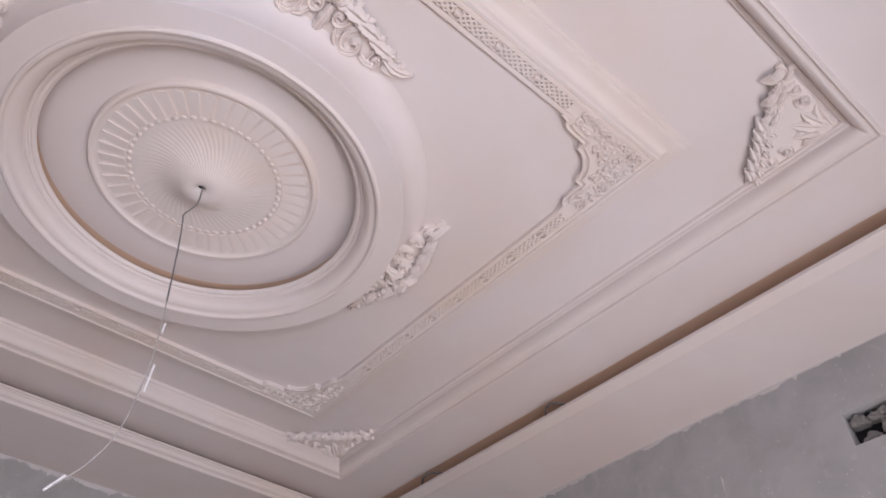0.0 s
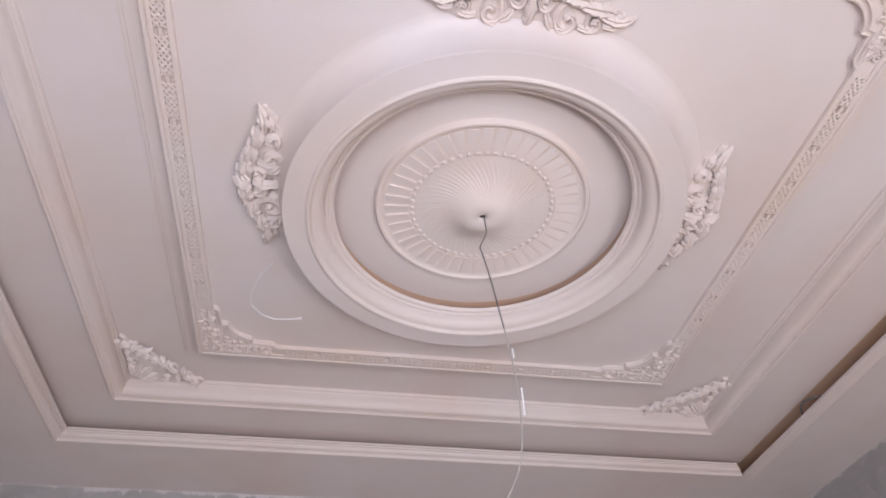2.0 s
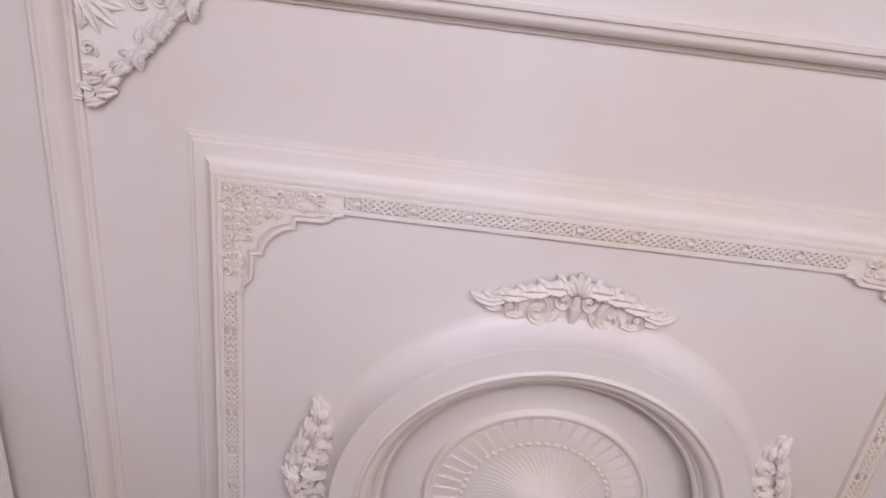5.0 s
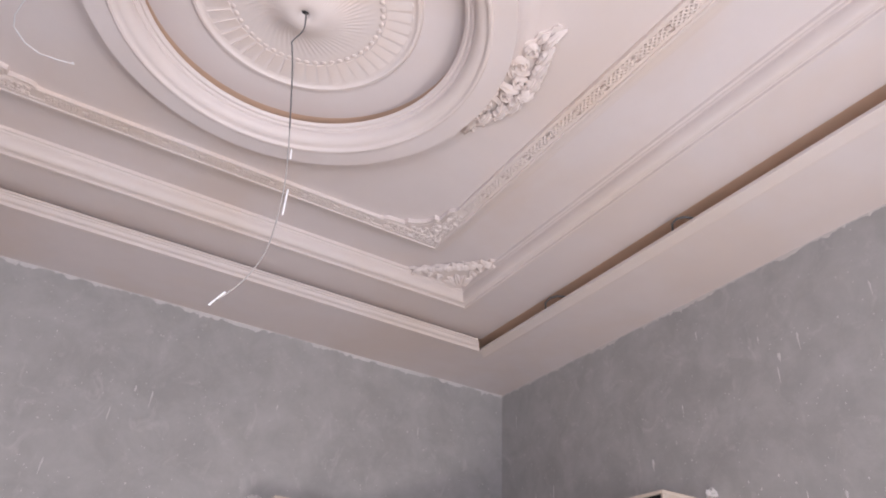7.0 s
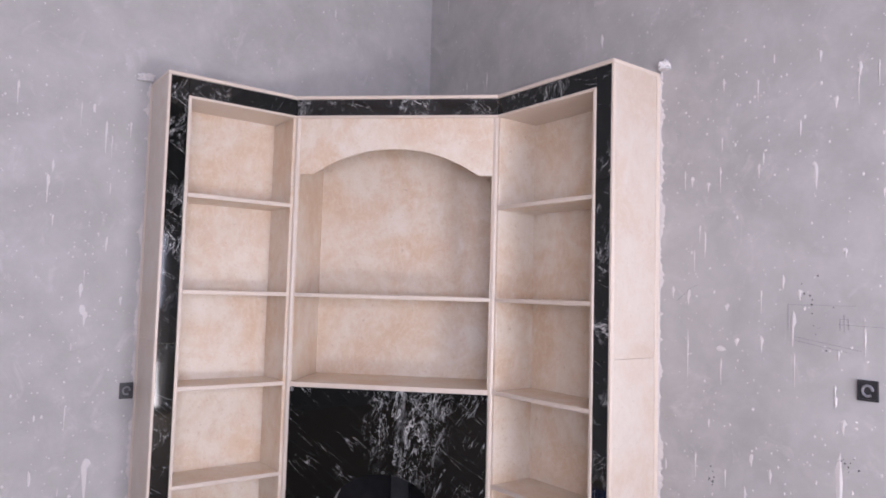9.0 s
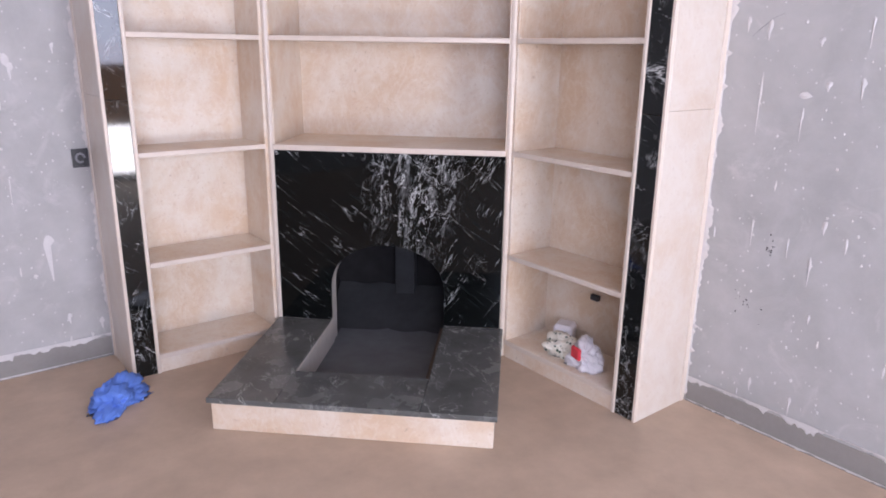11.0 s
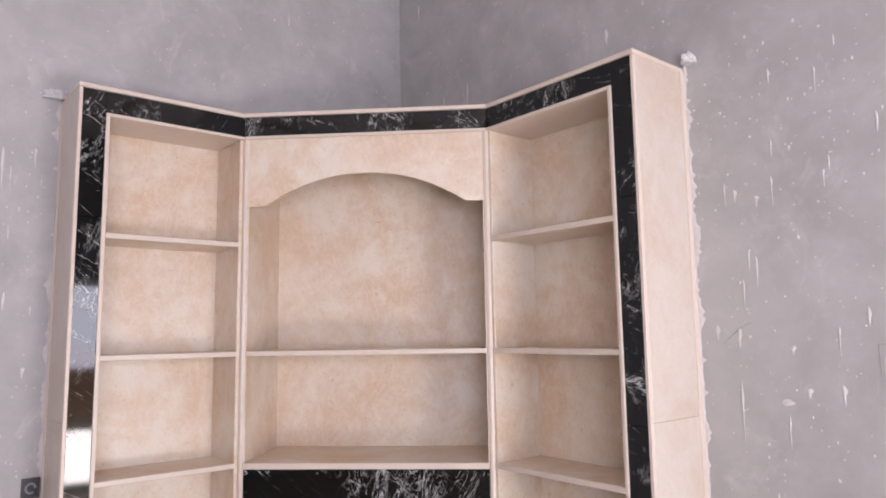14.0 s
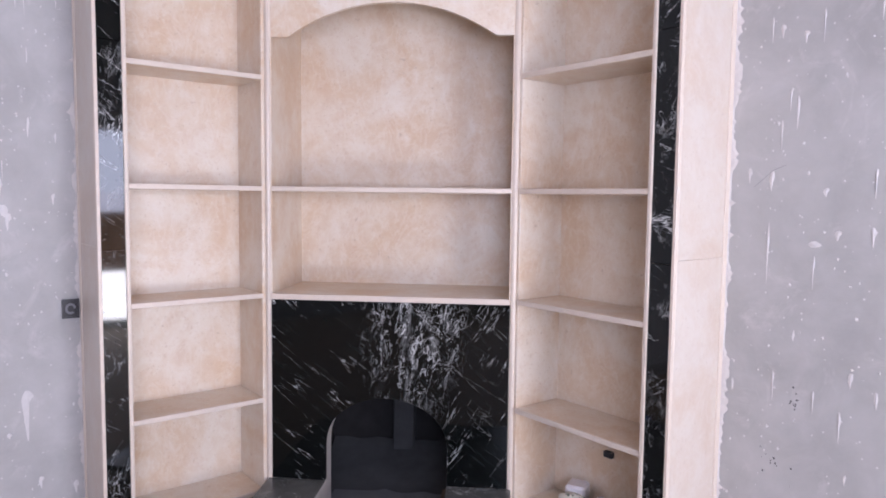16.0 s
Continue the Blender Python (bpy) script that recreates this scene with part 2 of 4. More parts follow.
FLOOR = plain("dusty_floor", (0.50, 0.385, 0.285), 0.6, 0, 0.3, 6)
NEARBLACK = plain("soot_black", (0.022, 0.021, 0.022), 0.9, 0, 0.5, 12)
NEARBLACK.node_tree.nodes["Principled BSDF"].inputs["Specular IOR Level"].default_value = 0.08
ASH = plain("ash_floor", (0.112, 0.116, 0.122), 0.85, 0, 0.4, 9)
BRICK = plain("red_brick", (0.50, 0.28, 0.17), 0.85, 0, 0.3, 20)
MORTAR = plain("mortar", (0.40, 0.37, 0.34), 0.9)
DUST = plain("outdoor_ground", (0.55, 0.50, 0.44), 0.9, 0, 0.2, 2)
BLACKPLASTIC = plain("black_plastic", (0.03, 0.03, 0.034), 0.45)
GREYPLASTIC = plain("grey_plastic", (0.22, 0.22, 0.24), 0.5)
ORANGE = plain("orange_plastic", (0.75, 0.20, 0.06), 0.5)
WIRE = plain("grey_wire", (0.15, 0.145, 0.15), 0.6)
PALEWIRE = plain("pale_wire", (0.42, 0.39, 0.38), 0.5)
TAPE = plain("white_tape", (0.85, 0.85, 0.86), 0.5)
BLUE = plain("blue_cloth", (0.12, 0.22, 0.62), 0.85, 0, 0.25, 15)
RED = plain("red_print", (0.72, 0.05, 0.07), 0.5)
BAG = plain("white_plastic_bag", (0.80, 0.77, 0.80), 0.3, 0, 0.1, 30)
DOTS, _n, _l, _b = material("dotted_cloth", 0.85)
_v = _n.new("ShaderNodeTexVoronoi")
_v.inputs["Scale"].default_value = 42
_l.new(coords(_n, _l), _v.inputs["Vector"])
_l.new(ramp(_n, _l, _v.outputs["Distance"], (0.24, (0.10, 0.14, 0.10)), (0.30, (0.78, 0.74, 0.64))), _b.inputs["Base Color"])


# ---------------------------------------------------------------- mesh helpers
def link(name, bm, mat, parent=None, label="", smooth=False):
    bmesh.ops.recalc_face_normals(bm, faces=bm.faces)
    me = bpy.data.meshes.new(name)
    bm.to_mesh(me)
    bm.free()
    me.materials.append(mat)
    if smooth:
        me.shade_smooth()
        if smooth != True:                 # an angle: sharper edges stay crisp
            me.set_sharp_from_angle(angle=radians(smooth))
    ob = new(name, me)
    ob.parent = parent
    if label:
        ob["label"] = label
    return ob


def part(name, bm, mat, parent, label="", smooth=False):
    return link(name, bm, mat, parent, label, smooth)


def thing(name, label, category, group="", kind=""):
    return tagged(new(name), label, category, group, kind)


def box(bm, a, b, where=None, edge=0.0):
    """A box between two corners, laid out by where(u, w, z), with its edges eased."""
    piece = bmesh.new()
    bmesh.ops.create_cube(piece, size=1)
    for v in piece.verts:
        v.co = Vector([a[i] + (v.co[i] + 0.5) * (b[i] - a[i]) for i in range(3)])
    if edge:
        bmesh.ops.bevel(piece, geom=piece.edges[:], offset=edge, segments=1, affect="EDGES")
    return add(bm, piece, where)


def add(bm, piece, where=None):
    new_verts = {v: bm.verts.new(where(*v.co) if where else v.co) for v in piece.verts}
    for f in piece.faces:
        bm.faces.new([new_verts[v] for v in f.verts])
    piece.free()
    return bm


def slab(bm, outline, near, far, where, edge=0.0):
    """A plate with an outline in u and z, from depth near to far."""
    piece = bmesh.new()
    f = piece.faces.new([piece.verts.new((u, near, z)) for u, z in outline])
    got = bmesh.ops.extrude_face_region(piece, geom=[f])
    for v in got["geom"]:
        if isinstance(v, bmesh.types.BMVert):
            v.co.y = far
    return add(bm, piece, where)


def framed(bm, profile, rect, sides=(0, 1, 2, 3)):
    """Sweeps a profile of (outward, z) round a rectangle, mitred. Sides: 0 far (+y), 1 right (+x), 2 near, 3 left."""
    cx, cy, hx, hy = rect
    signs = ((-1, 1), (1, 1), (1, -1), (-1, -1))
    for s in sides:
        rows = [[bm.verts.new((cx + sx * (hx + d), cy + sy * (hy + d), z)) for d, z in profile] for sx, sy in (signs[s], signs[(s + 1) % 4])]
        for i in range(len(profile) - 1):
            bm.faces.new((rows[0][i], rows[1][i], rows[1][i + 1], rows[0][i + 1]))
    bmesh.ops.remove_doubles(bm, verts=bm.verts, dist=0.0002)
    return bm


def plate(bm, outer, inner, z, out=0.0, ins=0.0):
    """A level ring between two rectangles."""
    signs = ((-1, 1), (1, 1), (1, -1), (-1, -1))
    a = [bm.verts.new((outer[0] + sx * (outer[2] + out), outer[1] + sy * (outer[3] + out), z)) for sx, sy in signs]
    b = [bm.verts.new((inner[0] + sx * (inner[2] + ins), inner[1] + sy * (inner[3] + ins), z)) for sx, sy in signs]
    for k in range(4):
        bm.faces.new((a[k], a[(k + 1) % 4], b[(k + 1) % 4], b[k]))


def turned(bm, profile, n, centre):
    rings = [[bm.verts.new((centre[0] + r * math.cos(i * math.tau / n), centre[1] + r * math.sin(i * math.tau / n), z)) for i in range(n)] for r, z in profile]
    for a, b in zip(rings, rings[1:]):
        for i in range(n):
            bm.faces.new((a[i], a[(i + 1) % n], b[(i + 1) % n], b[i]))
    return bm


def tube(bm, points, radius, sides=6, taper=None):
    """A round rod along points; taper gives the share of the radius at each point."""
    rings, points = [], [Vector(p) for p in points]
    for i, p in enumerate(points):
        d = (points[min(i + 1, len(points) - 1)] - points[max(i - 1, 0)]).normalized()
        a = d.orthogonal().normalized()
        b, r = d.cross(a), radius * (taper(i / (len(points) - 1)) if taper else 1)
        if rings:
            last = rings[-1][0].co - points[i - 1]
            a = (last - last.dot(d) * d).normalized()
            b = d.cross(a)
        rings.append([bm.verts.new(p + r * (math.cos(k * math.tau / sides) * a + math.sin(k * math.tau / sides) * b)) for k in range(sides)])
    for a, b in zip(rings, rings[1:]):
        for k in range(sides):
            bm.faces.new((a[k], a[(k + 1) % sides], b[(k + 1) % sides], b[k]))
    bm.faces.new(rings[0][::-1])
    bm.faces.new(rings[-1])
    return bm


# ---------------------------------------------------------------- floor, walls
def wall(name, label, a, b, where, holes=()):
    """A wall 0.2 thick from u = a to b, with rectangular holes (u0, u1, z0, z1) right through."""
    bm = bmesh.new()
    us = sorted({a, b, *(h[0] for h in holes), *(h[1] for h in holes)})
    for u0, u1 in zip(us, us[1:]):
        zs = [(-0.1, 4.15)]
        for h in holes:
            if h[0] <= u0 and u1 <= h[1]:
                zs = [(-0.1, h[2]), (h[3], 4.15)]
        for z0, z1 in zs:
            box(bm, (u0, 0, z0), (u1, 0.2, z1), where)
    return tagged(link(name, bm, WALL), label, "wall", kind="structure")


bm = bmesh.new()
box(bm, (-RX - 0.2, -RY - 0.2, -0.1), (0.2, 0.2, 0))
tagged(link("floor", bm, FLOOR), "dusty tan unfinished floor with cement stains", "floor", kind="structure")
bm = bmesh.new()
bmesh.ops.create_grid(bm, x_segments=8, y_segments=8, size=60)
bmesh.ops.translate(bm, verts=bm.verts, vec=(0, 0, -0.14))
tagged(link("ground", bm, DUST), "pale dusty ground outside the house", "ground", kind="structure")

ELBOX = (-3.91, -3.59, 3.30, 3.49)
VENT = (3.66, 3.90, 3.30, 3.46)
wall("wall_north", "bare grey cement-rendered wall with white gypsum splashes", -RX, 0.0, lambda u, w, z: (u, w, z), [ELBOX])
wall("wall_east", "bare grey cement-rendered wall with splashes and pencil marks", -0.2, RY, lambda u, w, z: (w, -u, z), [VENT])
# the wide hole is an unseen window, added for the fill lamps
wall("wall_south", "grey rendered wall with an added window and a doorway", -RX, 0.0, lambda u, w, z: (u, -RY - w, z),
     [(-4.7, -2.5, 0.95, 2.3), (-1.75, -0.35, 0.0, 2.2)])
wall("wall_west", "bare grey cement-rendered wall", -0.2, RY + 0.2, lambda u, w, z: (-RX - w, -u, z))

# ---------------------------------------------------------------- ceiling
bm = bmesh.new()
SLOT = 0.13
plate(bm, ROOM, LIP, SOFFIT)                                                     # border round the walls
plate(bm, LIP, COVE, RING2, 0.004, 0.0)
framed(bm, [(0.0, RING2), (-0.02, RING2), (-0.02, UPPER)], COVE)
plate(bm, COVE, FRAME, UPPER, -0.02, 0.06)
framed(bm, [(0.06, UPPER), (0.0, FIELD), (-0.3, FIELD), (-FRAME[3], FIELD)], FRAME)
plate(bm, ROOM, (ROOM[0], ROOM[1], 0.001, 0.001), 4.1)
tagged(link("ceiling", bm, CEILING), "stepped pinkish-white gypsum ceiling with warm stains", "ceiling", kind="structure")


def arc(c, r, a0, a1, n=8):
    return [(c[0] + r * math.cos(radians(a0 + (a1 - a0) * i / n)), c[1] + r * math.sin(radians(a0 + (a1 - a0) * i / n))) for i in range(n + 1)]


# the open cove behind the border's lip, its warm shade put into a brown colour
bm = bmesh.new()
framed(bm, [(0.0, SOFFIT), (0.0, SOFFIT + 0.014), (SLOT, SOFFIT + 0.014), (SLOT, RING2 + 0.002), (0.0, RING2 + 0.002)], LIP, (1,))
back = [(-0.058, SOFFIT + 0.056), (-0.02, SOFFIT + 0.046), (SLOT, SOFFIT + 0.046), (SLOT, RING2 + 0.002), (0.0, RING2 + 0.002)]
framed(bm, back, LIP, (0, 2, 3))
tagged(link("cove_slot", bm, SHADE_BROWN), "gypsum slot behind the ceiling lip, coloured brown for its warm shade", "cove", kind="structure")
bm = framed(bmesh.new(), [(-0.004, SOFFIT + 0.016), (-0.005, SOFFIT - 0.002), (0.004, SOFFIT - 0.006), (0.070, SOFFIT - 0.005), (0.078, SOFFIT - 0.008), (0.088, SOFFIT - 0.006), (0.092, SOFFIT + 0.002)], LIP, (1,))
tagged(link("edge_fillet", bm, TRIM, smooth=38), "shallow gypsum fillet along the open ceiling cove", "moulding", kind="structure")
# lip of the border: a bead, a hollow and two small beads
z0 = SOFFIT


prof = [(0.006, z0 + 0.002), (0.004, z0 - 0.009), (-0.004, z0 - 0.012), (-0.012, z0 - 0.009), (-0.014, z0 + 0.002), (-0.018, z0 + 0.006)]
prof += [(-0.020 - 0.020 * math.sin(radians(90 * i / 6)), z0 + 0.008 + 0.022 * (1 - math.cos(radians(90 * i / 6)))) for i in range(7)]
prof += [(-0.041, z0 + 0.034), (-0.046, z0 + 0.032), (-0.051, z0 + 0.035), (-0.052, z0 + 0.042), (-0.055, z0 + 0.042), (-0.061, z0 + 0.045), (-0.062, z0 + 0.054), (-0.058, z0 + 0.058)]
bm = framed(bmesh.new(), prof, LIP, (0, 2, 3))
for v in bm.verts:                       # the moulding stops short at the open cove
    v.co.x = min(v.co.x, LIP[0] + LIP[2] - 0.003)
ob = link("cornice_moulding", bm, TRIM, smooth=38)
tagged(ob, "beaded pinkish-white gypsum lip round the ceiling's border", "moulding", kind="structure")

# cove between the ring and the upper panel
prof = [(0.020, RING2 + 0.002), (0.019, RING2 - 0.018), (0.012, RING2 - 0.025), (0.003, RING2 - 0.022), (0.001, RING2 - 0.010), (-0.006, RING2 - 0.008)]
prof += [(-0.006 - 0.040 * math.sin(radians(90 * i / 9)), RING2 - 0.006 + 0.062 * (1 - math.cos(radians(90 * i / 9)))) for i in range(10)]
prof += [(-0.047, UPPER - 0.030), (-0.052, UPPER - 0.033), (-0.057, UPPER - 0.028), (-0.058, UPPER - 0.020), (-0.062, UPPER - 0.020), (-0.068, UPPER - 0.015), (-0.070, UPPER - 0.004), (-0.071, UPPER + 0.002)]
tagged(link("cove_moulding", framed(bmesh.new(), prof, COVE), TRIM, smooth=38), "peach-tinted gypsum cove with beaded edges", "moulding", kind="structure")

# hanging frame with its lattice band
thing_frame = thing("lattice_frame", "pinkish-white gypsum frame with a pierced lattice band", "ceiling frame")
zf = 3.838
prof = [(0.118, UPPER + 0.002), (0.116, UPPER - 0.006), (0.108, UPPER - 0.008), (0.104, UPPER - 0.016), (0.094, UPPER - 0.016), (0.090, UPPER - 0.024)]
prof += [(0.088 - 0.066 * math.sin(radians(90 * i / 8)), UPPER - 0.026 - 0.045 * (1 - math.cos(radians(90 * i / 8)))) for i in range(9)]
prof += [(0.020, zf + 0.004), (0.014, zf - 0.003), (0.002, zf - 0.003), (0.0, zf + 0.004)]
part("outer_moulding", framed(bmesh.new(), prof, FRAME), TRIM, thing_frame, "", 38)
BAND = 0.084
part("band", framed(bmesh.new(), [(0.0, zf + 0.004), (-0.006, zf), (-0.019, zf), (-0.021, zf + 0.013), (-BAND + 0.021, zf + 0.013), (-BAND + 0.019, zf),
                                  (-BAND + 0.002, zf), (-BAND, zf + 0.004), (-BAND, FIELD + 0.002)], FRAME), STUCCO, thing_frame)


def lattice(length, turn, far):
    """Crossing bars in groups along one side of the band."""
    bm = bmesh.new()
    n, step = int((length - 0.82) / 0.026), 0.026
    for i in range(n):
        u, slot = (i - (n - 1) / 2) * step, i % 7
        y0, y1 = far - BAND + 0.023, far - 0.021
        ym = (y0 + y1) / 2
        if slot == 6:
            pts = [(u - 0.010, ym, zf + 0.002), (u + 0.010, ym, zf + 0.002)]
            tube(bm, pts, 0.009, 6)
            continue
        for s in (-1, 1):
            for ya, yb in ((y0, ym), (ym, y1)):
                tube(bm, [(u - s * 0.013, ya, zf + 0.005), (u, (ya + yb) / 2, zf + 0.001), (u + s * 0.013, yb, zf + 0.005)], 0.0056, 4)
    bm.transform(Matrix.Translation((FRAME[0], FRAME[1], 0)) @ Matrix.Rotation(turn, 4, "Z"))
    return bm


for k in range(4):
    turn, far, length = (0, math.pi / 2, math.pi, -math.pi / 2)[k], FRAME[3 - k % 2], 2 * FRAME[2 + k % 2]
    tagged(part("lattice", lattice(length, turn, far), STUCCO, thing_frame, "small crossing gypsum bars"), kind="stuff")


def spiral(bm, c, r, turns, start, thick, z, flip=1, n=18, bulge=0.006):
    pts = []
    for i in range(n + 1):
        f = i / n
        a, q = start + flip * turns * math.tau * f, r * (1 - 0.82 * f)
        pts.append((c[0] + q * math.cos(a), c[1] + q * math.sin(a), z - bulge * f))
    tube(bm, pts, thick, 6, lambda f: 0.7 + 0.5 * math.sin(math.pi * f) + (0.6 if f > 0.93 else 0))


def leaf(bm, base, ang, length, width, z, rise=0.012, curl=0.5, lobes=3):
    """A curled, lobed leaf that stands proud of the ceiling (downwards)."""
    n, rows, a, p = 9, [], ang, Vector((base[0], base[1]))
    for i in range(n + 1):
        f = i / n
        d = Vector((math.cos(a), math.sin(a)))
        side = Vector((-d.y, d.x))
        w = width * math.sin(math.pi * min(1, 0.12 + 0.88 * f)) ** 0.8 * (0.72 + 0.28 * abs(math.sin(lobes * math.pi * f)))
        h = rise * math.sin(math.pi * (0.15 + 0.7 * f))
        rows.append([bm.verts.new((*(p + side * w * k), z - h * (1.0 if k == 0 else 1.5 if abs(k) == 0.5 else 0.1))) for k in (-1, -0.5, 0, 0.5, 1)])
        p = p + d * (length / n)
        a += curl / n
    for r0, r1 in zip(rows, rows[1:]):
        for k in range(4):
            bm.faces.new((r0[k], r0[k + 1], r1[k + 1], r1[k]))


# pierced corner brackets of the lattice frame, drawn for the corner at 0, 0 opening to +x, +y
def bracket():
    half = [(0.0, 0.0), (0.415, 0.0), (0.415, BAND), (0.385, BAND + 0.004), *arc((0.345, BAND - 0.006), 0.036, 20, 90, 5), (0.262, 0.118), (0.258, 0.15),
            *[(0.258 - 0.066 * math.sin(radians(90 * i / 5)), 0.15 + 0.03 * math.sin(radians(90 * i / 5)) ** 2) for i in range(1, 6)]]
    outline = half + [(y, x) for x, y in half[:0:-1]]
    return outline


def corner_bracket(m, parent):
    outline = bracket()
    bm = bmesh.new()
    slab(bm, outline, 0, 0.014, lambda u, w, z: (u, z, zf + 0.020 - w))
    bm.transform(m)
    b = part("bracket", bm, STUCCO, parent, "cusped bracket with arabesque relief")
    bm = bmesh.new()
    edge = [(x, y, zf - 0.003) for x, y in outline[2:-1]]
    tube(bm, edge, 0.006, 6)
    inset = [(x - 0.016 if x > 0.1 else x, y - 0.016 if y > 0.1 else y, zf - 0.003) for x, y in outline[6:-5]]
    tube(bm, inset, 0.003, 5)
    bm.transform(m)
    part("border", bm, STUCCO, b)
    bm, rnd = bmesh.new(), random.Random(4)
    spots = [(0.035 + 0.034 * i, 0.035 + 0.034 * j) for i in range(11) for j in range(11)]
    for x, y in spots:
        inside = (y < 0.075 and x < 0.36) or (x < 0.075 and y < 0.36) or (x < 0.23 and y < 0.11) or (y < 0.23 and x < 0.11) or x + y < 0.30
        if inside:
            spiral(bm, (x, y), 0.017, 1.1, rnd.random() * 6.3, 0.0048, zf + 0.002, rnd.choice((-1, 1)), 9, 0.004)
            if rnd.random() < 0.5:
                leaf(bm, (x, y), rnd.random() * 6.3, 0.028, 0.008, zf + 0.004, 0.010)
    bm.transform(m)
    tagged(part("arabesque", bm, STUCCO, b, "fine pierced scrollwork"), kind="stuff")


for sx, sy in ((-1, 1), (1, 1), (1, -1), (-1, -1)):
    m = Matrix.Translation((FRAME[0] + sx * FRAME[2], FRAME[1] + sy * FRAME[3], 0)) @ Matrix.Diagonal((-sx, -sy, 1, 1))
    corner_bracket(m, thing_frame)

# ---------------------------------------------------------------- round ring and rosette
MX, MY = -2.767, -2.645
ring = thing("ceiling_ring", "large round pinkish-white gypsum ring with stepped inner mouldings", "ceiling ring")
ZR = 3.722
prof = [(0.806, ZR + 0.004)] + [(0.806 + 0.085 * (1 - math.cos(radians(90 * i / 9))), ZR + 0.012 + (FIELD - ZR - 0.013) * math.sin(radians(90 * i / 9))) for i in range(10)]
part("outer_cove", turned(bmesh.new(), prof, 128, (MX, MY)), CEILING, ring, "", True)
part("flat_band", turned(bmesh.new(), [(0.806, ZR + 0.004), (0.804, ZR), (0.7155, ZR)], 160, (MX, MY)), CEILING, ring)
prof = [(0.716, ZR + 0.002), (0.713, ZR - 0.006), (0.706, ZR - 0.009), (0.698, ZR - 0.006), (0.694, ZR + 0.004), (0.689, ZR + 0.008)]
prof += [(0.689 - 0.042 * math.sin(radians(90 * i / 9)), ZR + 0.008 + 0.045 * (1 - math.cos(radians(90 * i / 9)))) for i in range(1, 10)]
prof += [(0.645, ZR + 0.058), (0.639, ZR + 0.055), (0.632, ZR + 0.059), (0.630, ZR + 0.067), (0.626, ZR + 0.069), (0.619, ZR + 0.067), (0.611, ZR + 0.072), (0.608, ZR + 0.080), (0.610, ZR + 0.084)]
part("inner_moulding", turned(bmesh.new(), prof, 160, (MX, MY)), TRIM, ring, "", 38)
# behind the lip the recess is undercut, with its shade painted in brown
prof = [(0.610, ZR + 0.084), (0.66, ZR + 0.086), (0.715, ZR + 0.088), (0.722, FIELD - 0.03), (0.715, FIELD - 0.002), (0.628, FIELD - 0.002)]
part("undercut", turned(bmesh.new(), prof, 128, (MX, MY)), SHADE_BROWN, ring, "gypsum slot coloured brown for its warm shade")

rosette = thing("ceiling_rosette", "round fluted gypsum rosette with twisted centre and beads", "ceiling rosette")


def relief(bm, r0, r1, nr, na, height):
    rows = []
    for i in range(nr + 1):
        r = r0 + (r1 - r0) * i / nr
        rows.append([bm.verts.new((MX + r * math.cos(k * math.tau / na), MY + r * math.sin(k * math.tau / na), height(r, k * math.tau / na))) for k in range(na)])
    for a, b in zip(rows, rows[1:]):
        for k in range(na):
            bm.faces.new((a[k], a[(k + 1) % na], b[(k + 1) % na], b[k]))
    return bm


def swirl(r, a):
    f = min(1, max(0, (r - 0.03) / 0.24))
    body = 0.054 * math.exp(-((r - 0.050) / 0.088) ** 2) + 0.012 * (1 - f)
    rib = 0.0015 * math.sin(66 * a + 34 * math.log(r + 0.05)) * math.sin(math.pi * min(1, max(0, (r - 0.02) / 0.26)))
    return FIELD - 0.010 - body - rib + (0.03 if r < 0.018 else 0)


part("twisted_centre", relief(bmesh.new(), 0.012, 0.278, 44, 528, swirl), STUCCO, rosette, "finely twisted fluting", True)
bm = turned(bmesh.new(), [(0.450, FIELD + 0.002), (0.448, FIELD - 0.014), (0.440, FIELD - 0.022), (0.430, FIELD - 0.022), (0.424, FIELD - 0.014), (0.414, FIELD - 0.010), (0.27, FIELD - 0.008)], 128, (MX, MY))
part("rim", bm, STUCCO, rosette, "", 40)
flute = bmesh.new()
outline = [(0.306, -0.0195), (0.404, -0.027), (0.411, 0.0), (0.404, 0.027), (0.306, 0.0195)]
top = [flute.verts.new((x, y, FIELD - 0.008)) for x, y in outline]
low = [flute.verts.new((x * 0.998 + 0.001, y * 0.8 + 0.004, FIELD - (0.0095 if y < 0 else 0.0145))) for x, y in outline]
flute.faces.new(low)
for i in range(5):
    flute.faces.new((top[i], top[(i + 1) % 5], low[(i + 1) % 5], low[i]))
first = part("flute", flute, STUCCO, rosette)
first.location = (MX, MY, 0)
bead = bmesh.new()
bmesh.ops.create_uvsphere(bead, u_segments=8, v_segments=6, radius=0.0105)
bead.transform(Matrix.Translation((0.292, 0, FIELD - 0.010)) @ Matrix.Diagonal((0.95, 1.25, 0.45, 1)))
bead1 = part("bead", bead, STUCCO, rosette, "", True)
bead1.location = (MX, MY, 0)
for src, count in ((first, 44), (bead1, 52)):
    for i in range(1, count):
        o = new(src.name, src.data)
        o.parent = rosette
        o.location, o.rotation_euler = (MX, MY, 0), (0, 0, math.tau * i / count)
# a black block drawn for the dark inside of the hole
bm = bmesh.new()
box(bm, (MX - 0.016, MY - 0.016, FIELD - 0.052), (MX + 0.016, MY + 0.016, FIELD - 0.03))
part("wire_hole", bm, BLACKPLASTIC, rosette, "black block in place of the dark wire hole")


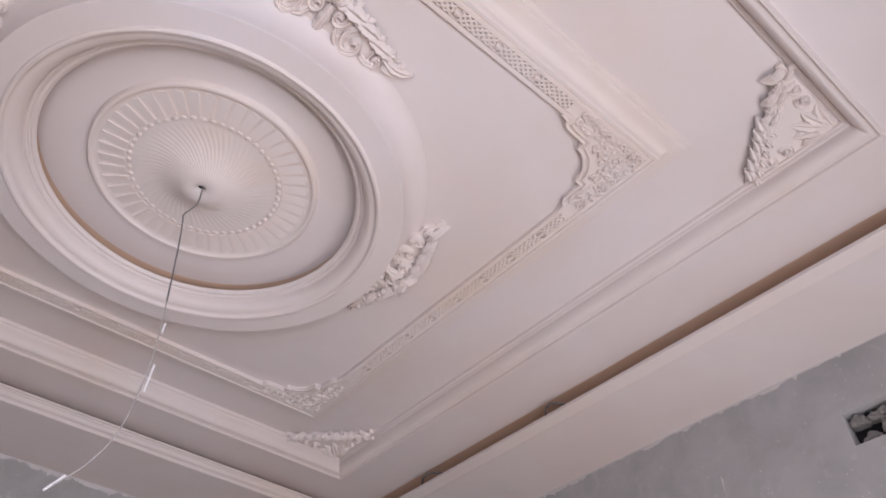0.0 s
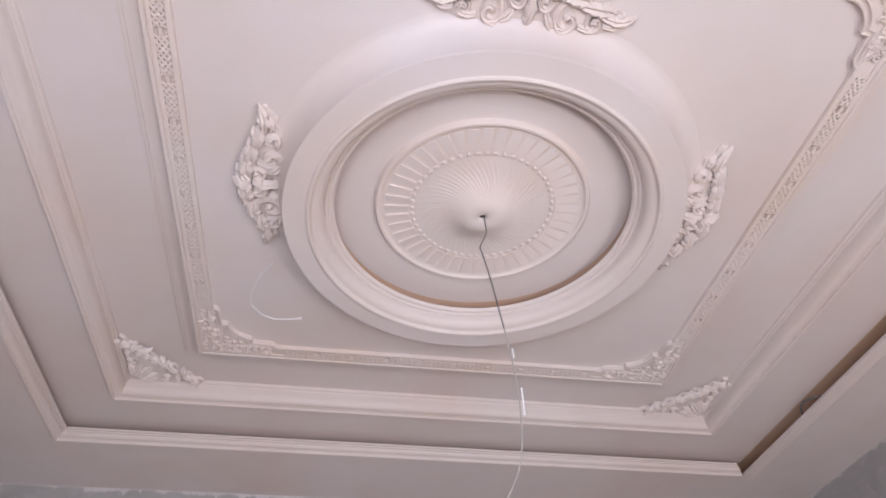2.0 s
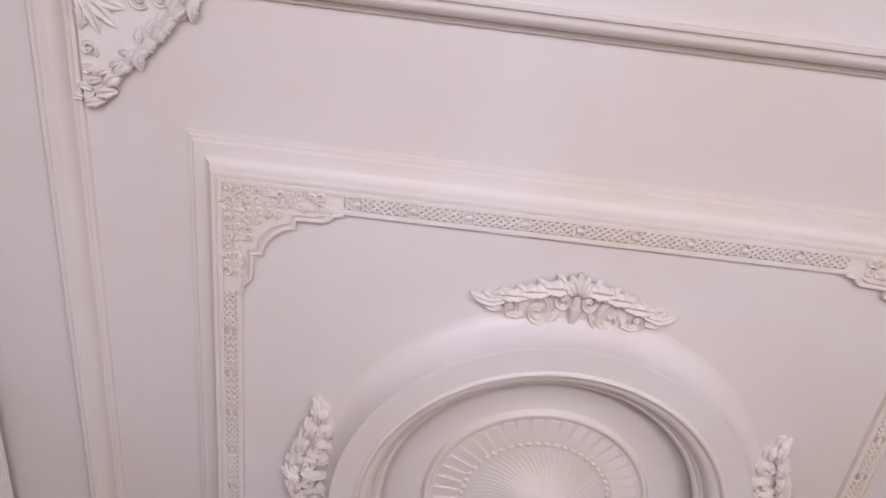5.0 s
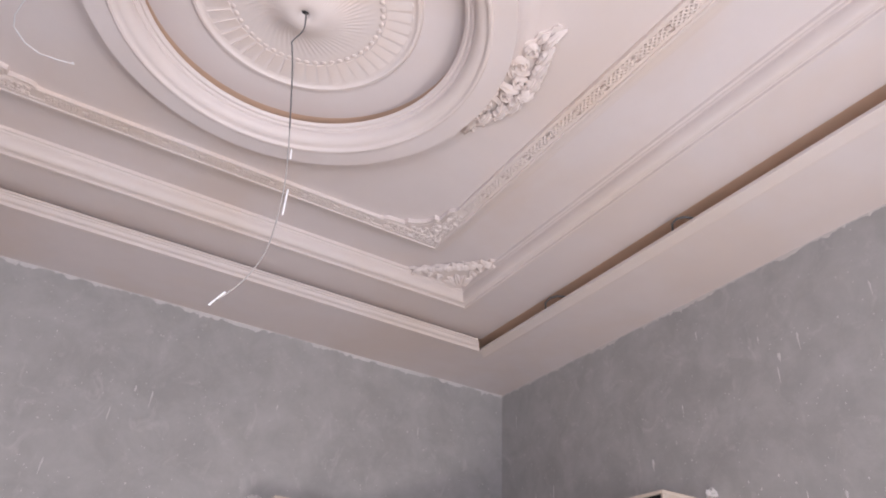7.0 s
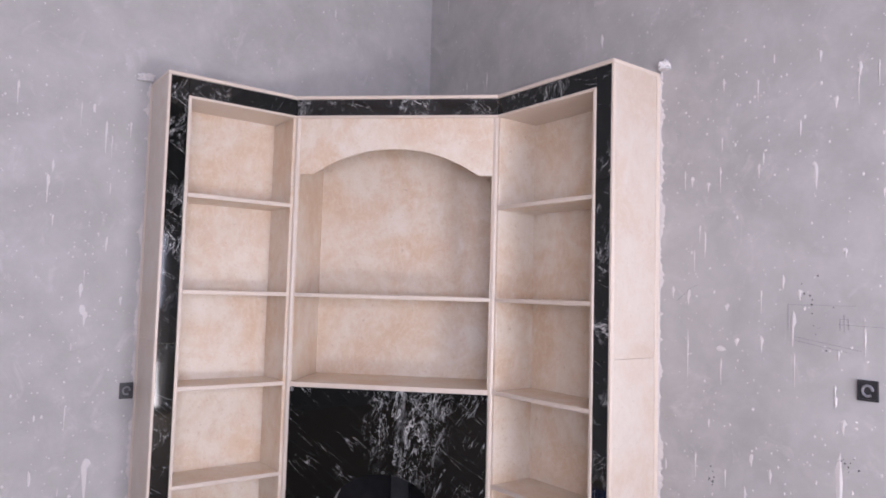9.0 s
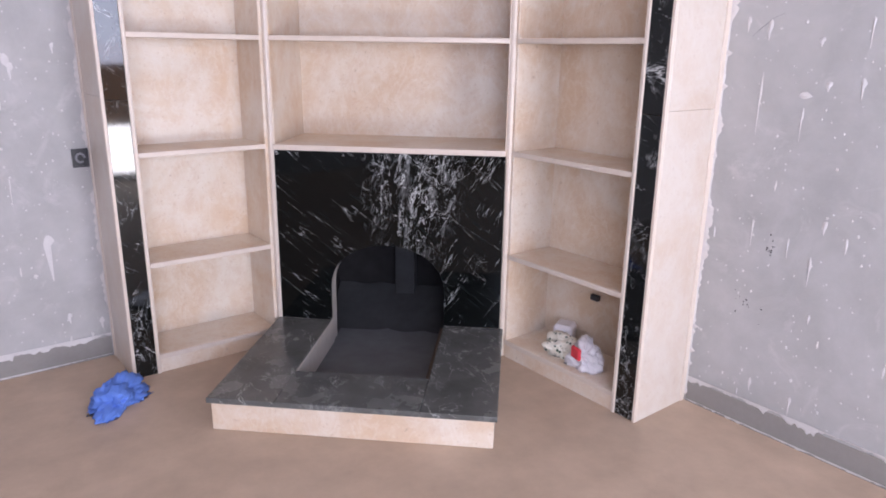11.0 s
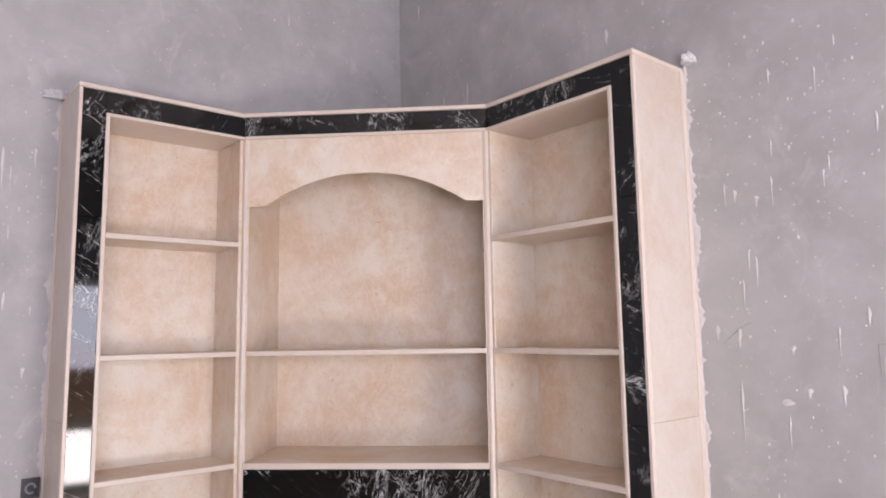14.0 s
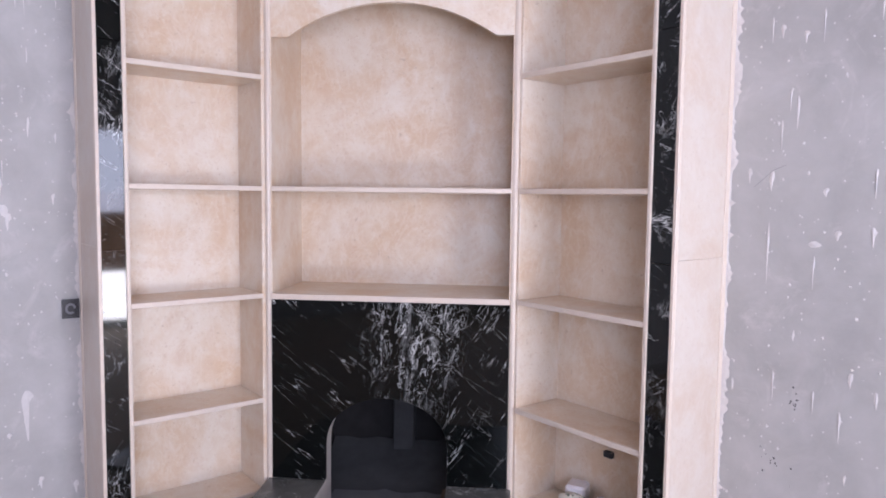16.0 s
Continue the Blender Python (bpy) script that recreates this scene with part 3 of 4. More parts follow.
# ---------------------------------------------------------------- acanthus ornaments beside the ring
def path_rows(bm, pts, section):
    """Sweeps a cross-section of (side, drop) pairs, given by section(f), along a flat path of (x, y, z)."""
    rows, n = [], len(pts) - 1
    for i, p in enumerate(pts):
        d = Vector(pts[min(i + 1, n)][:2]) - Vector(pts[max(i - 1, 0)][:2])
        d.normalize()
        rows.append([bm.verts.new((p[0] - d.y * k, p[1] + d.x * k, p[2] - h)) for k, h in section(i / n)])
    for r0, r1 in zip(rows, rows[1:]):
        for k in range(len(r0) - 1):
            bm.faces.new((r0[k], r0[k + 1], r1[k + 1], r1[k]))
    return bm


def bend(start, ang, length, curl, z, lift, n=18):
    pts, p, a = [], Vector(start), ang
    for i in range(n + 1):
        f = i / n
        pts.append((p.x, p.y, z - lift * math.sin(math.pi * min(1, 0.2 + 0.8 * f))))
        p = p + Vector((math.cos(a), math.sin(a))) * (length / n)
        a += curl / n * (0.5 + f)
    return pts


def plume(start, ang, length, width, curl, lift=0.014, lobes=4, z=-0.006):
    """An acanthus leaf: grooved midrib, swelling halves, margin cut into forward lobes."""
    def section(f):
        w = width * (math.sin(math.pi * (0.10 + 0.88 * f)) ** 0.7) * (0.70 + 0.30 * ((1 - (f * lobes) % 1) if 0.05 < f < 0.97 else 1))
        t = 0.004 + 0.45 * w
        return [(-w, -0.006), (-w * 0.9, t * 0.55), (-w * 0.5, t), (-w * 0.12, t * 0.6), (0, t * 0.35), (w * 0.12, t * 0.6), (w * 0.5, t), (w * 0.9, t * 0.55), (w, -0.006)]
    return path_rows(bmesh.new(), bend(start, ang, length, curl, z, lift, 24), section)


def volute(c, r, turns, start, width, flip, z=-0.008):
    """A hollowed scroll band that winds in to a raised eye."""
    n, pts = 34, []
    for i in range(n + 1):
        f = i / n
        a, q = start + flip * turns * math.tau * f, r * (1 - 0.80 * f ** 0.9)
        pts.append((c[0] + q * math.cos(a), c[1] + q * math.sin(a), z - 0.012 * f))

    def section(f):
        w = width * (0.55 + 0.45 * math.sin(math.pi * min(1, 0.15 + f * 0.8)))
        return [(-w, -0.006), (-w * 0.92, 0.010), (-w * 0.6, 0.013), (0, 0.006), (w * 0.6, 0.013), (w * 0.92, 0.010), (w, -0.006)]
    bm = path_rows(bmesh.new(), pts, section)
    eye = bmesh.new()
    bmesh.ops.create_uvsphere(eye, u_segments=10, v_segments=6, radius=width * 1.05)
    eye.transform(Matrix.Translation(pts[-1]))
    return add(bm, eye)


def acanthus(seed):
    """Scrolled leaf ornament: long axis along x, middle at 0, swelling towards +y."""
    rnd = random.Random(seed)
    ob = thing("scroll_ornament", "white gypsum acanthus scroll ornament beside the ceiling ring", "ornament", "scroll ornaments round the ring")
    n, hi, lo = 40, [], []
    for i in range(n + 1):
        x = -0.335 + 0.67 * i / n
        f = 1 - abs(x) / 0.335
        hi.append((x, 0.012 + 0.072 * f ** 0.9 + 0.006 * math.sin(i * 2.1)))
        lo.append((x, 0.004 - 0.046 * math.sin(math.pi * min(1, f * 0.9)) ** 0.8 + 0.006 * math.sin(i * 1.7)))
    base = slab(bmesh.new(), hi + lo[::-1], 0, 0.009, lambda u, w, z: (u, z, -w))
    part("ground_plate", base, STUCCO, ob)

    def leafy(side, start, ang, length, width, curl, lift=0.014, lobes=4):
        jig = rnd.uniform(-0.08, 0.08)
        a = ang + jig if side > 0 else math.pi - ang - jig
        part("leaf", plume((side * start[0], start[1]), a, length, width, side * curl, lift, lobes), STUCCO, ob, "", 50)

    def scroll(side, c, r, turns, start, width, flip):
        part("scroll", volute((side * c[0], c[1]), r, turns, start if side > 0 else math.pi - start, width, side * flip), STUCCO, ob, "", 50)

    for s in (-1, 1):
        # broad leaves along the outer edge, from the middle to the tip
        leafy(s, (0.015, 0.066), 0.15, 0.125, 0.025, -0.55, 0.018, 3)
        leafy(s, (0.085, 0.052), 0.05, 0.120, 0.023, -0.55, 0.018, 4)
        leafy(s, (0.155, 0.034), -0.02, 0.115, 0.021, -0.35, 0.018, 4)
        leafy(s, (0.225, 0.014), -0.18, 0.115, 0.015, 0.75, 0.016, 3)
        # upright tips on that edge
        for x, y, a in ((0.050, 0.080, 1.25), (0.105, 0.066, 1.05), (0.165, 0.050, 0.9), (0.215, 0.036, 0.8), (0.27, 0.018, 0.9)):
            leafy(s, (x, y - 0.010), a, 0.038, 0.014, -1.3, 0.014, 2)
        # the large open scroll and the smaller one that follows it
        scroll(s, (0.120, -0.004), 0.045, 1.05, 1.9, 0.0105, 1)
        scroll(s, (0.205, -0.006), 0.026, 1.1, 2.0, 0.008, 1)
        # inner scroll of the middle cartouche
        scroll(s, (0.040, 0.034), 0.030, 1.1, 1.3, 0.009, -1)
        # hanging leaves on the inner edge
        leafy(s, (0.050, 0.004), -1.0, 0.062, 0.014, 0.7, 0.014, 3)
        leafy(s, (0.085, -0.030), -0.4, 0.060, 0.011, 0.9, 0.012, 3)
        leafy(s, (0.160, -0.022), -0.15, 0.070, 0.011, 0.8, 0.012, 3)
        leafy(s, (0.235, -0.010), -0.1, 0.060, 0.010, 0.5, 0.012, 2)
    for k in (-0.75, -0.38, 0, 0.38, 0.75):
        part("leaf", plume((0.016 * k, 0.056), math.pi / 2 - k, 0.058 - 0.012 * abs(k), 0.017, -0.9 * k, 0.022, 2), STUCCO, ob, "", 50)
    part("leaf", plume((0, 0.052), -math.pi / 2, 0.098, 0.020, 0.05, 0.020, 3), STUCCO, ob, "", 50)
    return ob


SWELL = Matrix.Diagonal((1.07, 1.32, 1.4, 1))
acanthus(1).matrix_basis = pose(-2.785, -3.530, FIELD, 0, 0, 180) @ SWELL
acanthus(2).matrix_basis = pose(-1.905, -2.735, FIELD, 0, 0, -90) @ SWELL
acanthus(3).matrix_basis = pose(-3.632, -2.680, FIELD, 0, 0, 90) @ SWELL


def corner_leaf(seed):
    """Triangular leaf spray for an inner corner at 0, 0 that opens to +x, +y."""
    rnd = random.Random(seed)
    ob = thing("corner_ornament", "white gypsum leaf spray in the ceiling corner", "ornament", "corner ornaments of the ceiling")
    bm = bmesh.new()
    zig = [(0.40 - 0.40 * i / 16 + 0.010 * math.sin(i * 2.6), 0.40 * i / 16 + 0.010 * math.sin(i * 2.6)) for i in range(17)]
    slab(bm, [(0.008, 0.008)] + [(max(0.008, x), max(0.008, y)) for x, y in zig], 0, 0.020, lambda u, w, z: (u, z, -w))
    part("ground_plate", bm, STUCCO, ob)

    def leafy(start, ang, length, width, curl, lift, lobes, z=-0.016):
        part("leaf", plume(start, ang, length, width, curl, lift, lobes, z), STUCCO, ob, "", 50)

    # a thick rope of curled leaves along the open side, from both ends to the middle
    for i in range(6):
        f = i / 5.6
        for s in (-1, 1):
            x, y = 0.372 - 0.185 * f, 0.018 + 0.185 * f
            start, ang = ((x, y), math.radians(128)) if s > 0 else ((y, x), math.radians(-38))
            jig = rnd.uniform(-0.4, 0.4)
            leafy(start, ang + jig, rnd.uniform(0.055, 0.085), rnd.uniform(0.018, 0.026), s * rnd.uniform(-1.2, -0.3), 0.020, 2)
            leafy((start[0] - 0.012, start[1] - 0.012), math.pi * 1.25 + s * 0.7 + jig, rnd.uniform(0.04, 0.06), 0.014, s * 0.9, 0.012, 3)
    # palmette that opens from the corner
    for k in (-2, -1, 0, 1, 2):
        leafy((0.028, 0.028), math.pi / 4 + 0.31 * k, 0.150 - 0.012 * abs(k), 0.027, 0.35 * k, 0.016, 4)
    for s in (-1, 1):
        for a, b, q in ((0.20, 0.040, 0.028), (0.265, 0.034, 0.020)):
            a, b = (a, b) if s > 0 else (b, a)
            part("scroll", volute((a, b), q, 1.1, 0.6 if s > 0 else 0.97, 0.0085, s, -0.018), STUCCO, ob, "", 50)
    return ob


for k, (sx, sy, rot) in enumerate(((1, 1, 180), (-1, 1, -90), (-1, -1, 0), (1, -1, 90))):
    corner_leaf(20 + k).matrix_basis = pose(COVE[0] + sx * (COVE[2] - 0.07), COVE[1] + sy * (COVE[3] - 0.07), UPPER, 0, 0, rot)


# ---------------------------------------------------------------- shelves and fireplace in the corner
LEVELS = (0.088, 0.519, 1.003, 1.488, 1.980)
THICK, HEAD, BANDTOP, TOP = 0.022, 2.462, 2.566, 2.586


def shelf_unit(label, width, depth, where):
    """Open marble shelves along one wall: u runs from the fireplace, w to the wall, z up."""
    ob = thing("shelf_unit", label, "shelf unit", "marble shelf units")

    def board(name, a, b, mat=CREAM, edge=0.003, note=""):
        return part(name, box(bmesh.new(), a, b, where, edge), mat, ob, note)

    back = depth - 0.065
    board("back_panel", (0.010, back, 0.0), (width + 0.01, back + 0.02, HEAD + 0.01), CREAM, 0.0)
    board("side_panel", (0.0, 0.006, 0.0), (0.02, depth - 0.045, HEAD))
    board("side_panel", (width, 0.006, 0.0), (width + 0.02, depth - 0.004, HEAD))
    board("front_edge", (width - 0.002, -0.006, 0.0), (width + 0.014, 0.006, HEAD), EDGE, 0.002)
    for z in LEVELS:
        s = board("shelf", (0.02, 0.006, z - THICK), (width, back, z))
        part("front_edge", box(bmesh.new(), (0.018, -0.003, z - THICK), (width - 0.002, 0.006, z), where, 0.002), EDGE, s)
    board("plinth", (0.02, 0.004, 0.0), (width - 0.002, 0.02, LEVELS[0] - THICK), CREAM, 0.001)
    board("head_board", (0.0, -0.006, HEAD), (width + 0.014, back + 0.02, HEAD + 0.014), EDGE)
    board("black_band", (0.0, 0.0, HEAD + 0.014), (width + 0.013, 0.02, BANDTOP), BLACK, 0.001, "polished black marble band with white veins")
    cuts = (0.0, 0.62, 1.22, 2.04, BANDTOP)
    for z0, z1 in zip(cuts, cuts[1:]):
        board("black_column", (width + 0.014, 0.0, z0 + 0.001), (width + 0.104, 0.02, z1), BLACK, 0.001, "polished black marble strip with white veins")
    board("front_edge", (width + 0.104, -0.006, 0.0), (width + 0.118, 0.01, BANDTOP), EDGE, 0.002)
    for z0, z1 in ((0.0, 1.235), (1.2356, TOP - 0.016)):
        board("end_panel", (width + 0.100, 0.01, z0), (width + 0.118, depth - 0.03, z1), PALE, 0.002)
    board("end_strip", (width + 0.104, depth - 0.03, 0.0), (width + 0.122, depth - 0.004, TOP - 0.016), EDGE, 0.002)
    board("top_board", (0.0, -0.008, BANDTOP + 0.001), (width + 0.120, depth - 0.004, TOP), EDGE, 0.003)
    return ob


LY, RXF = 0.332, 0.338
AX, AY, BX, BY = -1.142, -0.338, -0.338, -1.112
shelf_unit("open cream marble shelves with black veined marble border on the wall", 0.585, LY, lambda u, w, z: (AX - u, -LY + w, z))
shelf_unit("open cream marble shelves with black veined marble border beside the fireplace", 0.674, RXF, lambda u, w, z: (-RXF + w, BY - u, z))

span = math.hypot(BX - AX, BY - AY)
dx, dy = (BX - AX) / span, (BY - AY) / span


def front(s, w, z):
    """Along the fireplace's front, w away from the room, up."""
    return (AX + s * dx - w * dy, AY + s * dy + w * dx, z)


PANEL = black_marble("black_marble_panel", heart=front(0.67, 0.0, 0.98))
fire = thing("fireplace", "corner marble fireplace with black veined panel and arched cream niche", "fireplace")


def board(name, a, b, mat=CREAM, edge=0.003, note="", parent=None):
    return part(name, box(bmesh.new(), a, b, front, edge), mat, parent or fire, note)


DEEP = 0.455
board("back_panel", (0.010, DEEP, 0.97), (span - 0.010, DEEP + 0.02, HEAD), CREAM, 0.0)
for s0, s1 in ((0.004, 0.022), (span - 0.022, span - 0.004)):
    board("side_panel", (s0, 0.004, 0.0), (s1, DEEP + 0.004, HEAD), CREAM, 0.0)
for s0, low in ((0.004, 0.0), (span - 0.004, 0.0)):
    bm = bmesh.new()
    x, y, _ = front(s0, 0.012, 0)
    tube(bm, [(x, y, low), (x, y, HEAD)], 0.0165, 10)
    part("corner_post", bm, EDGE, fire, "slim cream marble edge")
for z in LEVELS[2:4]:
    s = board("shelf", (0.022, 0.006, z - THICK), (span - 0.022, DEEP, z))
    board("front_edge", (0.018, -0.010 if z < 1.1 else -0.003, z - THICK - (0.004 if z < 1.1 else 0)), (span - 0.02, 0.006, z), EDGE, 0.002, "", s)
board("head_board", (0.0, -0.010, HEAD), (span, DEEP + 0.02, HEAD + 0.014), EDGE)
board("black_band", (0.0, -0.004, HEAD + 0.014), (span, 0.016, BANDTOP), BLACK, 0.001, "polished black marble band with white veins")
board("top_board", (-0.004, -0.012, BANDTOP + 0.001), (span + 0.004, DEEP + 0.02, TOP), EDGE)
# arched valance of the niche
lo, apex = 2.146, 2.290
outline = [(0.022, HEAD), (0.022, lo), (0.098, lo)]
outline += [(0.098 + (span - 0.196) * i / 24, lo + (apex - lo) * (1 - abs(2 * i / 24 - 1) ** 2.15)) for i in range(1, 24)]
outline += [(span - 0.098, lo), (span - 0.022, lo), (span - 0.022, HEAD)]
part("arched_valance", slab(bmesh.new(), outline, 0.004, 0.024, front), CREAM, fire, "cream marble board with a low arch cut in it")
# black panel with the arched fire opening
HZ = 0.142
S0, S1, SPRING, ARCH = 0.268, 0.828, 0.30, 0.535
outline = [(0.018, HZ), (0.018, LEVELS[2] - THICK - 0.004), (span - 0.018, LEVELS[2] - THICK - 0.004), (span - 0.018, HZ), (S1, HZ)]
mid, halfw = (S0 + S1) / 2, (S1 - S0) / 2
outline += [(mid + halfw * math.cos(radians(a)), SPRING + (ARCH - SPRING) * math.sin(radians(a)) ** 0.9) for a in range(0, 181, 9)]
outline += [(S0, HZ)]
part("black_panel", slab(bmesh.new(), outline, 0.0, 0.02, front), PANEL, fire, "polished black marble panel with white veins and arched opening")
bm = bmesh.new()
curve = [(S1 + 0.002, -0.0), *[(mid + (halfw + 0.002) * math.cos(radians(a)), SPRING + (ARCH + 0.002 - SPRING) * math.sin(radians(a)) ** 0.9) for a in range(0, 181, 9)], (S0 - 0.002, 0.0)]
ra, rb = [bm.verts.new(front(u, 0.02, z)) for u, z in curve], [bm.verts.new(front(u, 0.11, z)) for u, z in curve]
for i in range(len(curve) - 1):
    bm.faces.new((ra[i], ra[i + 1], rb[i + 1], rb[i]))
part("arch_lining", bm, MORTAR, fire, "rough grey mortar lining")
# firebox
firebox = board("firebox", (0.12, 0.58, 0.0), (span - 0.12, 0.62, 0.95), NEARBLACK, 0.0, "near-black firebox")
for a, b in (((0.12, 0.11, 0.0), (0.16, 0.58, 0.95)), ((0.16, 0.11, 0.93), (span - 0.16, 0.58, 0.95)),
             ((0.12, 0.09, 0.0), (S0 - 0.004, 0.11, 0.95)), ((S1 + 0.004, 0.09, 0.0), (span - 0.12, 0.11, 0.95)), ((S0 - 0.004, 0.09, ARCH + 0.006), (S1 + 0.004, 0.11, 0.95))):
    board("lining_slab", a, b, NEARBLACK, 0.0, "", firebox)
for row in range(7):
    for k in range(2):
        board("brick", (span - 0.16, 0.12 + 0.23 * k + 0.1 * (row % 2), 0.02 + 0.085 * row), (span - 0.125, 0.335 + 0.23 * k + 0.1 * (row % 2), 0.097 + 0.085 * row), BRICK, 0.004)
# darker than the mortar: the firebox's inner shade is in this colour
PIER = plain("sooty_mortar", (0.045, 0.045, 0.047), 0.9, 0, 0.4, 14)
board("flue_pier", (0.50, 0.505, 0.0), (0.61, 0.575, 0.92), PIER, 0.006, "grey mortar pier, coloured dark for the firebox's shade")
bm, rows = bmesh.new(), []
for i in range(16):                        # added slope up to the back, dark in place of shade
    w = 0.15 + 0.42 * i / 15
    rows.append([bm.verts.new(front(0.17 + (span - 0.34) * k / 23, w, 0.006 + 0.14 * (i / 15) ** 1.6 + 0.010 * min(1, i / 5) * noise.noise(Vector((k * 0.35, i * 0.4, 2))))) for k in range(24)])
for a, b in zip(rows, rows[1:]):
    for k in range(23):
        bm.faces.new((a[k], a[k + 1], b[k + 1], b[k]))
part("soot_bed", bm, PIER, fire, "added slope up to the back, coloured dark for the shade inside", True)
# hearth: a slab with the ash pit left open
hearth = thing("hearth", "low hearth with a dusty black marble slab and open ash pit", "hearth")


def hboard(name, a, b, mat, edge=0.003, note=""):
    return part(name, box(bmesh.new(), a, b, front, edge), mat, hearth, note)


NF, NP = -0.85, -0.575
for a, b in (((0.0, -0.001, 0), (S0, NF, 0)), ((S1, -0.001, 0), (span + 0.0, NF, 0)), ((S0 + 0.001, NP, 0), (S1 - 0.001, NF, 0))):
    hboard("slab", (a[0], b[1], HZ - 0.022), (b[0], a[1], HZ), HEARTH, 0.002, "dusty polished black marble")
hboard("base", (0.012, NF + 0.015, 0.0), (span - 0.012, NF + 0.10, HZ - 0.022), CREAM)
hboard("base", (0.012, NF + 0.10, 0.0), (S0 - 0.008, -0.002, HZ - 0.022), MORTAR)
hboard("base", (S1 + 0.008, NF + 0.10, 0.0), (span - 0.012, -0.002, HZ - 0.022), MORTAR)
hboard("base", (S0 - 0.008, NF + 0.10, 0.0), (S1 + 0.008, NP - 0.004, HZ - 0.022), MORTAR)
hboard("ash_floor", (S0 - 0.008, NP - 0.004, 0.0), (S1 + 0.008, 0.58, 0.012), ASH, 0.0, "grey ash-dusted floor")
hboard("pit_lining", (S0 - 0.008, NP, 0.012), (S0 + 0.006, 0.02, HZ - 0.004), MORTAR, 0.002)
hboard("pit_lining", (S1 - 0.02, NP, 0.012), (S1 + 0.008, 0.02, HZ - 0.023), CHAR, 0.002, "charred brown board")


# ---------------------------------------------------------------- loose things
def lump(bm, size, seed, rough=0.25, folds=4.0, peak=0.0):
    """A crumpled heap: broad swells, sharp-ridged folds and small creases, flattened where it lies."""
    bmesh.ops.create_icosphere(bm, subdivisions=5, radius=1)
    for v in bm.verts:
        d = v.co.normalized()
        q = d + 0.35 * Vector((noise.noise(d * 2 + Vector((9, seed, 0))), noise.noise(d * 2 + Vector((seed, 4, 0))), noise.noise(d * 2 + Vector((0, seed, 7)))))
        ridge = 1 - 2.2 * abs(noise.noise(q * folds * 0.6 + Vector((0, seed, 0))))
        crease = 1 - 2.2 * abs(noise.noise(q * folds * 1.5 + Vector((seed, 0, 3))))
        f = 1 + rough * (0.9 * noise.noise(d * 1.6 + Vector((seed, 0, 0))) + 0.42 * ridge + 0.16 * crease)
        v.co = Vector((d.x * size[0], d.y * size[1], d.z * size[2])) * f
        v.co.z += peak * size[2] * max(0, d.z) ** 4 * (1 + ridge)
    low = -size[2] * 0.5
    for v in bm.verts:
        if v.co.z < low:
            v.co.x, v.co.y = v.co.x * (1 + 0.5 * (low - v.co.z) / size[2]), v.co.y * (1 + 0.5 * (low - v.co.z) / size[2])
        v.co.z = max(v.co.z, low) - low
    return bm


ob = tagged(link("cloth_pouch", lump(bmesh.new(), (0.060, 0.078, 0.054), 3, 0.5, 5), DOTS, smooth=True), "cream cloth pouch with dark dots on the lowest shelf", "pouch")
ob.matrix_basis = pose(-0.225, -1.40, LEVELS[0], 0, 0, 20)
bag = tagged(link("plastic_bag", lump(bmesh.new(), (0.050, 0.070, 0.057), 8, 0.7, 7, 0.3), BAG, smooth=True), "crumpled white plastic bag with a red print on the lowest shelf", "bag")
bag.matrix_basis = pose(-0.235, -1.545, LEVELS[0], 0, 0, -15)
bm = bmesh.new()
box(bm, (-0.069, -0.045, 0.045), (-0.052, 0.02, 0.10), None, 0.006)
part("red_print", bm, RED, bag, "red printed square")
bm = bmesh.new()
box(bm, (-0.06, -0.05, 0.0), (0.06, 0.05, 0.115), None, 0.012)
ob = tagged(link("small_carton", bm, BAG), "small white carton behind the pouch on the shelf", "carton")
ob.matrix_basis = pose(-0.15, -1.34, LEVELS[0], 0, 0, 25)
ob.scale = (0.8, 0.9, 1)
cloth = tagged(link("blue_cloth", lump(bmesh.new(), (0.115, 0.065, 0.036), 5, 0.8, 6, 0.6), BLUE, smooth=True), "crumpled blue cloth on the floor", "cloth")
cloth.matrix_basis = pose(-1.95, -0.49, 0, 0, 0, 50)


def socket_box(u, z, where, label, size=0.066, tall=0.082):
    ob = thing("socket_box", label, "socket box")
    h, t = size / 2, tall / 2
    bm = bmesh.new()
    for a, b in (((-h, -t), (h, -t + 0.007)), ((-h, t - 0.007), (h, t)), ((-h, -t + 0.007), (-h + 0.007, t - 0.007)), ((h - 0.007, -t + 0.007), (h, t - 0.007))):
        box(bm, (u + a[0], -0.008, z + a[1]), (u + b[0], 0.0, z + b[1]), where, 0.0)
    part("rim", bm, BLACKPLASTIC, ob)
    bm = box(bmesh.new(), (u - h + 0.007, -0.003, z - t + 0.007), (u + h - 0.007, -0.0005, z + t - 0.007), where)
    part("back_plate", bm, BLACKPLASTIC, ob)
    bm = bmesh.new()
    pts = [where(u + 0.017 * math.cos(a), -0.007, z + 0.019 * math.sin(a)) for a in np.linspace(0, math.tau * 0.86, 16)]
    tube(bm, pts, 0.005, 6)
    part("coiled_wire", bm, GREYPLASTIC, ob, "coiled grey wire end")
    return ob


north, east = (lambda u, w, z: (u, w, z)), (lambda u, w, z: (w, -u, z))
socket_box(-1.885, 0.955, north, "open black socket box in the grey wall beside the shelves")
socket_box(2.80, 1.195, east, "open black socket box in the splashed grey wall", 0.07, 0.075)
